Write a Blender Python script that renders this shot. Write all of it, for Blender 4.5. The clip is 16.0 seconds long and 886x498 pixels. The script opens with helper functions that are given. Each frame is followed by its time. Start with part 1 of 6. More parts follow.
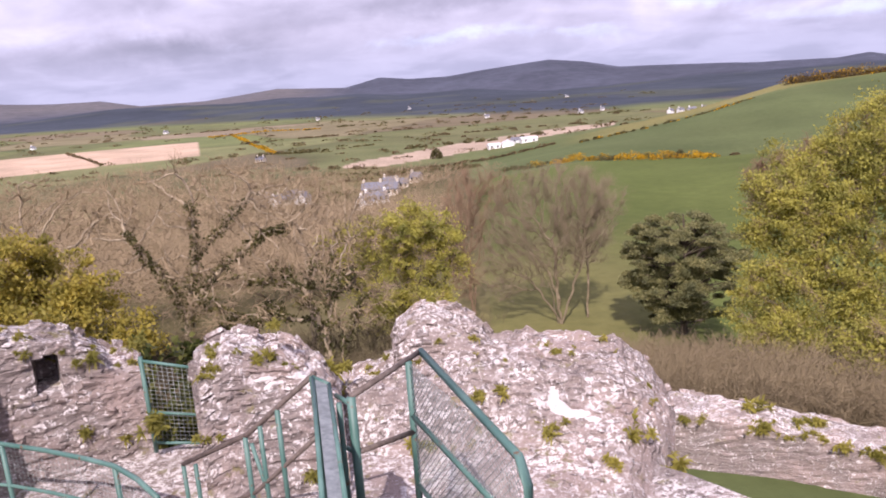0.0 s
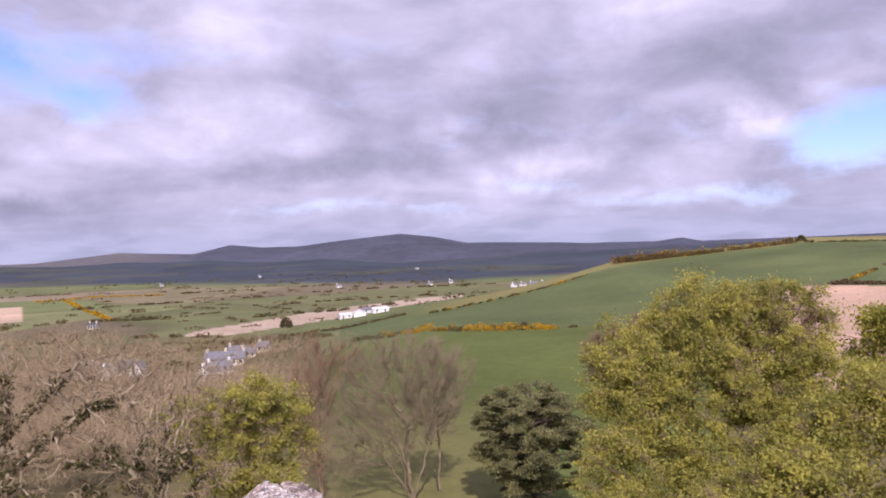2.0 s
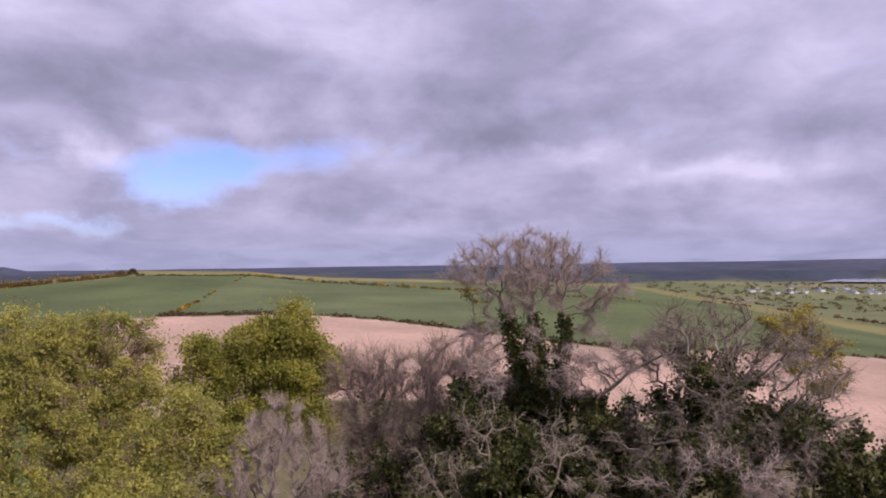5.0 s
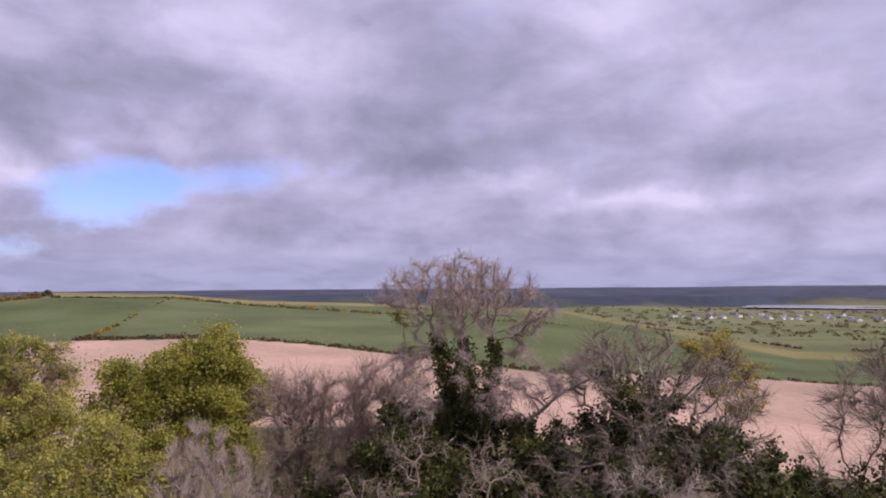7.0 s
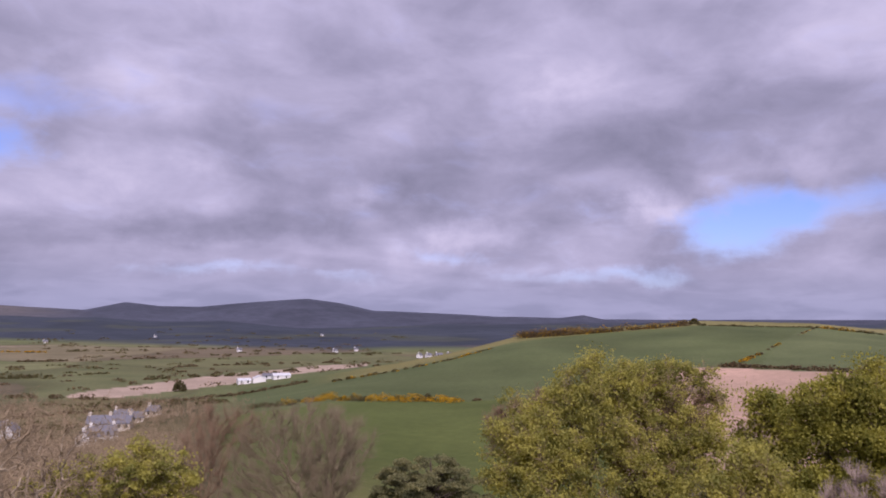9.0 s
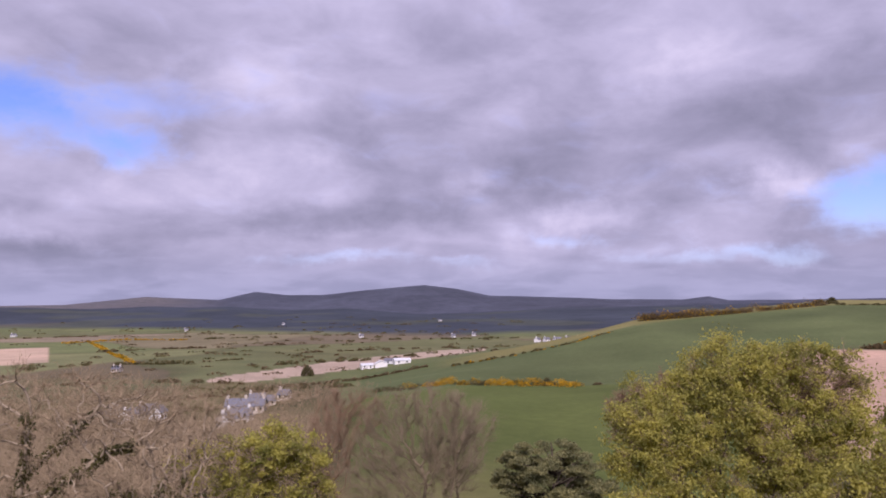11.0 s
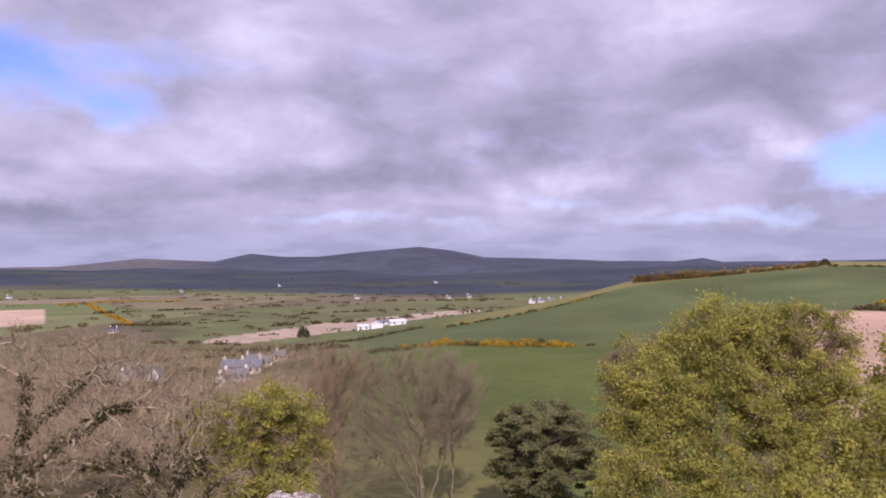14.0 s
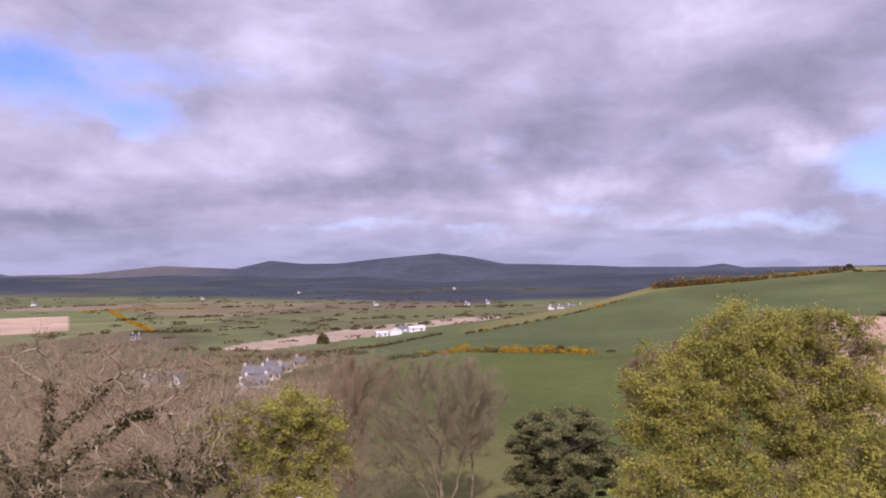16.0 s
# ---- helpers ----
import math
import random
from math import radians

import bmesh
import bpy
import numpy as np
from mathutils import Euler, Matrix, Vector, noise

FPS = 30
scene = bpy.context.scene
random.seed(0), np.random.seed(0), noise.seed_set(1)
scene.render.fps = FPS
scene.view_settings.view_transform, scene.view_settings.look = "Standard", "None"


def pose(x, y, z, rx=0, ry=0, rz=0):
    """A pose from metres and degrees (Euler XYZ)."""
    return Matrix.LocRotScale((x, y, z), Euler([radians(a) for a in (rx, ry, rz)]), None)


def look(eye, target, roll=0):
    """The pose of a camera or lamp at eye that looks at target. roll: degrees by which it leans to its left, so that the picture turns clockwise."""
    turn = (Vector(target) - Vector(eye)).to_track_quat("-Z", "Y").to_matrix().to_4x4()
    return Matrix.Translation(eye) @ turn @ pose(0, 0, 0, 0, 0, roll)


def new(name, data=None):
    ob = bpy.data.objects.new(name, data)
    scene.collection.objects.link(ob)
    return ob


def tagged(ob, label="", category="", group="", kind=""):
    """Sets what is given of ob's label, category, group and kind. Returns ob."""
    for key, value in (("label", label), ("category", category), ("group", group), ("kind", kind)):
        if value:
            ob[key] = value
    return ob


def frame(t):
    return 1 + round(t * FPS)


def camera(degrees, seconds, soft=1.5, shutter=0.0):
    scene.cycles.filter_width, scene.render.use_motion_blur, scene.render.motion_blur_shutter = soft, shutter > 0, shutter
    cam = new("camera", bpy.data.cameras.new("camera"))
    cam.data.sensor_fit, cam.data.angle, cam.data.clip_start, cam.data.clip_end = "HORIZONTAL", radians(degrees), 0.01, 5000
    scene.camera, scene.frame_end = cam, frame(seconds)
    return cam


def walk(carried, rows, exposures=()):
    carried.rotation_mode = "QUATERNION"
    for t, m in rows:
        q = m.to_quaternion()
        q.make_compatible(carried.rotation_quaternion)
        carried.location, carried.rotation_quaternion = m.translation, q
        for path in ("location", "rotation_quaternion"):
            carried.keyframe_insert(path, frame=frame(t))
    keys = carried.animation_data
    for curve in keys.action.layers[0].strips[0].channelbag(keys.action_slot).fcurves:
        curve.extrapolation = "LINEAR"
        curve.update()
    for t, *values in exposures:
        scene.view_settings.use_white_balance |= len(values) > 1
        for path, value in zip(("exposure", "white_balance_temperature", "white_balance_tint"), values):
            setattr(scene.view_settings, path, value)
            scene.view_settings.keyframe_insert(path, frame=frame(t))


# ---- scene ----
from mathutils.bvhtree import BVHTree

cam = camera(62.3, 16.0, soft=1.85)
PATH = [
    (0.00, pose(0.000, 0.000, 59.960, 77.17, 3.85, -0.69)),
    (0.50, pose(0.000, 0.000, 59.973, 79.06, 3.11, 2.22)),
    (1.00, pose(0.000, 0.000, 59.987, 82.31, 3.21, 3.67)),
    (1.50, pose(0.000, 0.000, 60.000, 86.13, 3.39, -4.21)),
    (2.00, pose(0.000, 0.000, 60.000, 89.80, 2.01, -12.08)),
    (2.50, pose(0.000, 0.000, 60.000, 89.88, 2.17, -18.13)),
    (3.00, pose(0.000, 0.000, 60.000, 89.97, 1.32, -24.46)),
    (3.50, pose(0.000, 0.000, 60.000, 91.75, 1.39, -28.05)),
    (4.00, pose(0.000, 0.000, 60.000, 91.82, 0.89, -40.22)),
    (4.50, pose(0.000, 0.000, 60.000, 92.66, 0.73, -51.70)),
    (5.00, pose(0.000, 0.000, 60.000, 91.33, 0.23, -61.06)),
    (5.20, pose(0.000, 0.000, 60.000, 91.84, 0.21, -65.33)),
    (5.60, pose(0.000, 0.000, 60.000, 92.14, 0.20, -71.36)),
    (6.00, pose(0.000, 0.000, 60.000, 92.44, 0.19, -73.74)),
    (6.25, pose(0.000, 0.000, 60.000, 92.63, 0.18, -73.56)),
    (6.50, pose(0.000, 0.000, 60.000, 92.82, 0.05, -72.21)),
    (6.90, pose(0.000, 0.000, 60.000, 93.15, -0.12, -67.91)),
    (7.30, pose(0.000, 0.000, 60.000, 93.50, -0.35, -61.31)),
    (7.50, pose(0.000, 0.000, 60.000, 93.98, -0.45, -57.43)),
    (8.00, pose(0.000, 0.000, 60.000, 93.70, -0.33, -44.54)),
    (8.50, pose(0.000, 0.000, 60.000, 92.85, -0.27, -32.64)),
    (9.00, pose(0.000, 0.000, 60.000, 95.11, -0.58, -19.28)),
    (9.50, pose(0.000, 0.000, 60.000, 95.35, -0.34, -13.05)),
    (10.00, pose(0.000, 0.000, 60.000, 94.13, -0.19, -13.86)),
    (10.20, pose(0.000, 0.000, 60.000, 95.51, -0.10, -11.31)),
    (12.30, pose(0.000, 0.000, 60.000, 90.71, 0.40, -9.90)),
    (12.50, pose(0.000, 0.000, 60.000, 90.81, 0.34, -10.34)),
    (13.00, pose(0.000, 0.000, 60.000, 90.56, 0.50, -10.88)),
    (13.50, pose(0.000, 0.000, 60.000, 89.61, 0.67, -12.15)),
    (14.00, pose(0.000, 0.000, 60.000, 90.92, 0.47, -10.60)),
    (14.50, pose(0.000, 0.000, 60.000, 91.96, 0.54, -10.55)),
    (15.00, pose(0.000, 0.000, 60.000, 90.38, 0.62, -9.99)),
    (15.50, pose(0.000, 0.000, 60.000, 91.37, 0.54, -10.33)),
    (16.00, pose(0.000, 0.000, 60.000, 91.44, 0.66, -9.14)),
]
walk(cam, PATH, exposures=[(0.0, 0.55, 6350.0, 28.0), (1.0, 0.47, 6300.0, 28.0), (2.0, 0.30, 6200.0, 29.0), (3.5, 0.03, 6120.0, 31.0), (5.0, -0.03, 6100.0, 31.0), (7.5, -0.07, 6080.0, 31.0), (9.0, -0.22, 6100.0, 33.0), (10.0, -0.19, 6100.0, 33.0), (12.5, 0.05, 6150.0, 33.0), (16.0, 0.08, 6150.0, 33.0)])

EYE = 60.0
SUN_AZ, SUN_EL = -174.0, 42.0


def aim(az, el=0.0):
    a, e = radians(az), radians(el)
    return Vector((math.sin(a) * math.cos(e), math.cos(a) * math.cos(e), math.sin(e)))


def polar(az, r, z):
    return Vector((r * math.sin(radians(az)), r * math.cos(radians(az)), z))


def sight(az, el, r):
    """The place at a bearing, an elevation from the platform and a level distance."""
    return polar(az, r, EYE + r * math.tan(radians(el)))


# ---- sun and sky ----
sun = new("sun", bpy.data.lights.new("sun", "SUN"))
sun.data.energy, sun.data.angle, sun.data.color = 3.9, radians(0.6), (1.0, 0.94, 0.84)
sun.matrix_world = look(aim(SUN_AZ, SUN_EL) * 100, (0, 0, 0))


class Nodes:
    """Short writing for node trees."""

    def __init__(self, tree):
        self.t = tree
        tree.nodes.clear()

    def add(self, kind):
        return self.t.nodes.new(kind)

    def put(self, socket, v):
        if isinstance(v, bpy.types.NodeSocket):
            self.t.links.new(v, socket)
        else:
            socket.default_value = v

    def math(self, op, a, b=0.0, clamp=False):
        n = self.add("ShaderNodeMath")
        n.operation, n.use_clamp = op, clamp
        self.put(n.inputs[0], a)
        self.put(n.inputs[1], b)
        return n.outputs[0]

    def vec(self, op, a, b):
        n = self.add("ShaderNodeVectorMath")
        n.operation = op
        self.put(n.inputs[0], a)
        self.put(n.inputs[1], b)
        return n.outputs["Value"] if op in ("DOT_PRODUCT", "LENGTH", "DISTANCE") else n.outputs[0]

    def noise(self, at, scale, detail=4.0, rough=0.55, distort=0.0):
        n = self.add("ShaderNodeTexNoise")
        if at is not None:
            self.put(n.inputs["Vector"], at)
        n.inputs["Scale"].default_value, n.inputs["Detail"].default_value = scale, detail
        n.inputs["Roughness"].default_value, n.inputs["Distortion"].default_value = rough, distort
        return n.outputs["Fac"]

    def ramp(self, fac, *stops):
        n = self.add("ShaderNodeValToRGB")
        self.put(n.inputs[0], fac)
        el = n.color_ramp.elements
        while len(el) < len(stops):
            el.new(0.5)
        for e, (p, c) in zip(el, stops):
            e.position, e.color = p, (*c, 1.0)
        return n.outputs[0]

    def mix(self, fac, a, b, blend="MIX"):
        n = self.add("ShaderNodeMix")
        n.data_type, n.blend_type = "RGBA", blend
        self.put(n.inputs[0], fac)
        for s, v in ((n.inputs[6], a), (n.inputs[7], b)):
            self.put(s, v if isinstance(v, bpy.types.NodeSocket) else (*v, 1.0))
        return n.outputs[2]

    def span(self, v, a, b, c=0.0, d=1.0):
        n = self.add("ShaderNodeMapRange")
        n.interpolation_type = "SMOOTHSTEP"
        self.put(n.inputs[0], v)
        for i, x in enumerate((a, b, c, d)):
            n.inputs[i + 1].default_value = x
        return n.outputs[0]


world = bpy.data.worlds.new("world")
scene.world = world
world.use_nodes = True
n = Nodes(world.node_tree)
way = n.add("ShaderNodeTexCoord").outputs["Generated"]
sky = n.add("ShaderNodeTexSky")
sky.sky_type, sky.sun_disc, sky.dust_density = "NISHITA", False, 0.6
sky.sun_elevation, sky.sun_rotation = radians(SUN_EL), radians(SUN_AZ)
blue = n.mix(1.0, sky.outputs[0], (0.098, 0.112, 0.165), "MULTIPLY")
split = n.add("ShaderNodeSeparateXYZ")
n.put(split.inputs[0], way)
# the cloud sheet, seen flatter towards the horizon
low = n.math("ADD", n.math("MAXIMUM", split.outputs[2], 0.0), 0.20)
flat = n.add("ShaderNodeCombineXYZ")
n.put(flat.inputs[0], n.math("DIVIDE", split.outputs[0], low))
n.put(flat.inputs[1], n.math("DIVIDE", split.outputs[1], low))
n.put(flat.inputs[2], 3.7)
puff = n.noise(flat.outputs[0], 2.1, 5.0, 0.50, 0.35)
bulk = n.noise(flat.outputs[0], 0.9, 3.0, 0.5, 0.2)
fine = n.noise(n.vec("MULTIPLY", way, (1.0, 1.0, 2.2)), 13.0, 6.0, 0.58, 0.5)
billow = n.noise(n.vec("MULTIPLY", way, (1.0, 1.0, 1.7)), 6.0, 5.0, 0.5, 0.4)


def stirring(scale, detail, seed):
    k = n.add("ShaderNodeTexNoise")
    n.put(k.inputs["Vector"], n.vec("ADD", way, (seed, 0.0, 0.0)))
    k.inputs["Scale"].default_value, k.inputs["Detail"].default_value, k.inputs["Roughness"].default_value = scale, detail, 0.6
    return n.vec("SUBTRACT", k.outputs["Color"], (0.5, 0.5, 0.5))


# bearing and elevation in degrees, stirred so that the cloud edges are ragged
bearing = n.math("MULTIPLY", n.math("ARCTAN2", split.outputs[0], split.outputs[1]), 57.2958)
height = n.math("MULTIPLY", n.math("ARCSINE", split.outputs[2]), 57.2958)
dial = n.add("ShaderNodeCombineXYZ")
n.put(dial.inputs[0], bearing)
n.put(dial.inputs[1], height)
dial = n.vec("ADD", dial.outputs[0], n.vec("MULTIPLY", stirring(4.0, 2.0, 3.0), (12.0, 3.0, 0.0)))
dial = n.vec("ADD", dial, n.vec("MULTIPLY", stirring(14.0, 6.0, 9.0), (9.0, 3.0, 0.0)))


def spot(az, el, wide, high):
    """1 at a bearing and elevation in the sky, falling to 0 at a half width and half height in degrees."""
    k = n.vec("MULTIPLY", n.vec("SUBTRACT", dial, (az, el, 0.0)), (1 / wide, 1 / high, 0.0))
    return n.span(n.vec("LENGTH", k, (0, 0, 0)), 1.0, 0.0)


def weigh(start, spots):
    for az, el, wide, high, amount in spots:
        start = n.math("ADD", start, n.math("MULTIPLY", spot(az, el, wide, high), amount))
    return start


# openings in the cloud deck
cover = n.math("ADD", 0.74, n.math("MULTIPLY", n.math("SUBTRACT", fine, 0.5), 0.6))
cover = n.math("ADD", cover, n.math("MULTIPLY", n.math("SUBTRACT", puff, 0.5), 0.45))
cover = weigh(cover, ((42.5, 7.0, 8.0, 3.6, -0.75), (49, 8.2, 9, 2.6, -0.30), (54, 9, 6, 2.0, -0.20), (35, 3.3, 6, 1.1, -0.40)))
cover = weigh(cover, ((-20, 13.2, 11, 4.0, -0.60), (-13, 11.2, 7, 2.2, -0.55), (-10, 14.6, 8, 2.6, -0.25), (-26, 15.5, 8, 4.0, -0.40)))
cover = weigh(cover, ((1, 3.1, 8, 0.9, -0.34), (11, 2.9, 8, 0.9, -0.32), (20, 4.1, 5, 0.9, -0.26), (28.6, 2.7, 9, 0.9, -0.34), (35.5, 2.8, 6, 0.8, -0.26)))
body = n.span(cover, 0.0, 0.72)
# thick grey banks and thin bright places
shade = n.math("ADD", 0.46, n.math("MULTIPLY", n.math("SUBTRACT", puff, 0.5), 0.6))
shade = n.math("ADD", shade, n.math("MULTIPLY", n.math("SUBTRACT", bulk, 0.5), 0.5))
shade = n.math("ADD", shade, n.math("MULTIPLY", n.math("SUBTRACT", billow, 0.5), 1.2))
shade = n.math("ADD", shade, n.math("MULTIPLY", n.math("SUBTRACT", fine, 0.5), 0.45))
shade = weigh(shade, ((1, 6.2, 9, 2.0, 0.36), (9, 7.0, 9, 2.4, 0.20), (14.4, 9.2, 9, 3.4, 0.26), (6, 12.5, 11, 5.0, 0.20), (23, 14, 11, 5.0, 0.22), (37.5, 12.8, 11, 4.0, 0.36), (29, 8.4, 8, 2.6, 0.26), (46, 15.0, 11, 4.5, 0.34), (16, 10, 19, 6.0, 0.26), (30, 11, 12, 4.0, 0.12)))
shade = weigh(shade, ((59.6, 10.3, 7, 2.6, 0.32), (67, 9.8, 8, 2.4, 0.26), (77, 11.9, 10, 3.2, 0.32), (86, 9.4, 8, 2.4, 0.30), (58, 4.2, 16, 1.7, 0.28), (90, 5.7, 10, 1.9, 0.25), (-18, 3.2, 11, 1.8, 0.34), (-27, 3.2, 10, 1.9, 0.25)))
shade = weigh(shade, ((11.2, 8.6, 3.6, 1.9, -0.34), (21, 6.0, 5.5, 1.9, -0.46), (36, 8.0, 4, 2.0, -0.46), (-3, 10.5, 7, 2.6, -0.26), (-5, 17, 8, 4.0, -0.26), (38, 17, 6, 2.4, -0.15), (-15, 7.3, 10, 2.2, -0.22), (-20, 5.3, 8, 1.6, -0.30)))
shade = weigh(shade, ((80, 6.6, 11, 1.6, -0.36), (70.6, 8.6, 7, 1.4, -0.25), (46, 10.4, 4, 1.6, -0.25), (31, 17, 6, 4.0, -0.22), (58, 17.5, 12, 4.0, -0.10), (72, 14, 26, 8.0, 0.10)))
shade = n.math("SUBTRACT", shade, n.math("MULTIPLY", n.math("SUBTRACT", 1.0, body), 0.3), True)
cloud = n.ramp(shade, (0.0, (0.74, 0.73, 0.84)), (0.3, (0.56, 0.56, 0.68)), (0.65, (0.40, 0.405, 0.505)), (1.0, (0.27, 0.28, 0.355)))
paint = n.mix(body, blue, cloud)
# the pale grey-blue band under the deck, close to the horizon
hazy = n.math("MULTIPLY", n.span(split.outputs[2], 0.085, 0.0), 0.85)
paint = n.mix(hazy, paint, n.mix(n.span(puff, 0.4, 0.62), (0.41, 0.44, 0.575), (0.33, 0.36, 0.48)))
back = n.add("ShaderNodeBackground")
n.put(back.inputs[0], paint)
back.inputs[1].default_value = 1.0
n.put(n.add("ShaderNodeOutputWorld").inputs[0], back.outputs[0])


# ---- materials ----
def material(name, rough=0.8, metal=0.0, bump=None, gloss=0.3):
    """A node material whose colour is made by the decorated function from its Nodes."""

    def wrap(paint_it):
        m = bpy.data.materials.new(name)
        m.use_nodes = True
        k = Nodes(m.node_tree)
        p = k.add("ShaderNodeBsdfPrincipled")
        p.inputs["Roughness"].default_value, p.inputs["Metallic"].default_value = rough, metal
        p.inputs["Specular IOR Level"].default_value = gloss
        made = paint_it(k)
        color, height = made if isinstance(made, tuple) else (made, None)
        k.put(p.inputs["Base Color"], color)
        if height is not None:
            b = k.add("ShaderNodeBump")
            b.inputs["Strength"].default_value, b.inputs["Distance"].default_value = bump
            k.put(b.inputs["Height"], height)
            k.put(p.inputs["Normal"], b.outputs[0])
        k.put(k.add("ShaderNodeOutputMaterial").inputs[0], p.outputs[0])
        return m

    return wrap


def at_place(k):
    return k.add("ShaderNodeNewGeometry").outputs["Position"]


@material("rubble stone", 0.9, bump=(1.0, 0.035))
def ROCK(k):
    g = k.add("ShaderNodeNewGeometry")
    p = g.outputs["Position"]
    rnd = k.add("ShaderNodeObjectInfo").outputs["Random"]
    bed = k.vec("MULTIPLY", p, (1.6, 1.6, 6.0))
    grain = k.noise(p, 42.0, 6.0, 0.72)
    patch = k.noise(bed, 4.2, 6.0, 0.62, 0.2)
    base = k.ramp(k.noise(bed, 5.0, 6.0, 0.66), (0.3, (0.12, 0.10, 0.095)), (0.5, (0.25, 0.21, 0.195)), (0.72, (0.37, 0.315, 0.295)))
    rosy = k.span(k.noise(p, 0.8, 4.0, 0.6), 0.45, 0.62)
    base = k.mix(k.math("MULTIPLY", rosy, 0.45), base, (0.43, 0.325, 0.29))
    base = k.mix(k.math("MULTIPLY", k.span(rnd, 0.3, 1.0), 0.3), base, (0.34, 0.26, 0.225))
    # thin beds with dark open joints
    split_at = k.add("ShaderNodeSeparateXYZ")
    k.put(split_at.inputs[0], p)
    course = k.math("ADD", k.math("MULTIPLY", split_at.outputs[2], 11.0), k.math("MULTIPLY", k.noise(p, 1.7, 4.0, 0.6), 5.0))
    joint = k.math("ABSOLUTE", k.math("SUBTRACT", k.math("FRACT", course), 0.5))
    joint = k.math("MULTIPLY", k.span(joint, 0.13, 0.02), k.span(k.noise(bed, 3.0, 4.0, 0.6), 0.45, 0.6))
    color = k.mix(k.math("MULTIPLY", joint, 0.6), base, (0.075, 0.062, 0.055))
    # pale lichen, thickest on the weathered tops
    face = k.add("ShaderNodeSeparateXYZ")
    k.put(face.inputs[0], g.outputs["True Normal"])
    bloom = k.math("ADD", k.noise(p, 13.0, 9.0, 0.76, 0.5), k.math("MULTIPLY", face.outputs[2], 0.07))
    lichen = k.math("MULTIPLY", k.span(bloom, 0.555, 0.60), k.span(k.noise(p, 1.7, 4.0, 0.65), 0.40, 0.56))
    speck = k.span(k.math("ADD", k.noise(p, 26.0, 6.0, 0.7), k.math("MULTIPLY", face.outputs[2], 0.03)), 0.60, 0.65)
    color = k.mix(k.math("MULTIPLY", k.math("MAXIMUM", lichen, speck), 0.9), color, (0.76, 0.72, 0.71))
    moss = k.math("MULTIPLY", k.span(k.math("ADD", k.noise(p, 3.6, 6.0, 0.7), k.math("MULTIPLY", face.outputs[2], 0.05)), 0.62, 0.68), 0.75)
    color = k.mix(moss, color, (0.19, 0.165, 0.07))
    color = k.mix(k.span(grain, 0.60, 0.78), color, (0.085, 0.072, 0.068))
    return color, k.math("SUBTRACT", k.math("ADD", k.math("MULTIPLY", grain, 0.4), patch), k.math("MULTIPLY", joint, 0.6))


@material("lime mortar", 0.9, bump=(0.6, 0.02))
def LIME(k):
    p = at_place(k)
    f = k.noise(p, 17.0, 6.0, 0.7)
    return k.ramp(f, (0.3, (0.40, 0.36, 0.345)), (0.55, (0.66, 0.62, 0.61))), f


@material("ground cover", 0.95, bump=(0.5, 0.25), gloss=0.1)
def LAND(k):
    p = at_place(k)
    c = k.add("ShaderNodeAttribute")
    c.attribute_name = "land"
    c = c.outputs["Color"]
    big = k.noise(p, 0.021, 5.0, 0.6)
    small = k.noise(p, 0.45, 6.0, 0.7)
    c = k.mix(1.0, c, k.ramp(big, (0.3, (0.80, 0.82, 0.80)), (0.7, (1.18, 1.14, 1.15))), "MULTIPLY")
    c = k.mix(1.0, c, k.ramp(small, (0.25, (0.78, 0.80, 0.78)), (0.75, (1.2, 1.18, 1.2))), "MULTIPLY")
    return c, small


def foliage(name, dark, mid, light, rough=0.6, through_leaf=0.5):
    """Leaves: each one its own tone, with some daylight passing through."""

    @material(name, rough, gloss=0.25)
    def made(k):
        g = k.add("ShaderNodeNewGeometry")
        c = k.ramp(g.outputs["Random Per Island"], (0.0, dark), (0.5, mid), (1.0, light))
        c = k.mix(k.math("MULTIPLY", k.span(k.noise(g.outputs["Position"], 0.5, 3.0), 0.35, 0.7), 0.45), c, mid)
        # lit and shaded clumps, imitated by warm-light and cool-dark noise in the colour
        clump = k.noise(g.outputs["Position"], 0.9, 3.0, 0.6)
        return k.mix(1.0, c, k.ramp(clump, (0.34, (0.66, 0.71, 0.70)), (0.62, (1.38, 1.32, 1.15))), "MULTIPLY")

    t = made.node_tree
    out = [x for x in t.nodes if x.type == "OUTPUT_MATERIAL"][0]
    body_shader = [x for x in t.nodes if x.type == "BSDF_PRINCIPLED"][0]
    glow, both = t.nodes.new("ShaderNodeBsdfTranslucent"), t.nodes.new("ShaderNodeMixShader")
    t.links.new(body_shader.inputs["Base Color"].links[0].from_socket, glow.inputs[0])
    both.inputs[0].default_value = through_leaf
    t.links.new(body_shader.outputs[0], both.inputs[1])
    t.links.new(glow.outputs[0], both.inputs[2])
    t.links.new(both.outputs[0], out.inputs[0])
    return made


LEAF_LIME = foliage("young lime-green leaves", (0.315, 0.305, 0.072), (0.385, 0.37, 0.095), (0.45, 0.43, 0.13))
LEAF_GOLD = foliage("golden spring leaves", (0.26, 0.23, 0.046), (0.35, 0.30, 0.068), (0.44, 0.37, 0.10))
LEAF_GREEN = foliage("fresh green leaves", (0.22, 0.22, 0.042), (0.33, 0.325, 0.065), (0.45, 0.42, 0.10))
LEAF_IVY = foliage("ivy leaves", (0.024, 0.032, 0.009), (0.070, 0.084, 0.024), (0.20, 0.205, 0.06), 0.4)
NEEDLES = foliage("pine needles", (0.135, 0.14, 0.066), (0.24, 0.24, 0.12), (0.34, 0.33, 0.175))
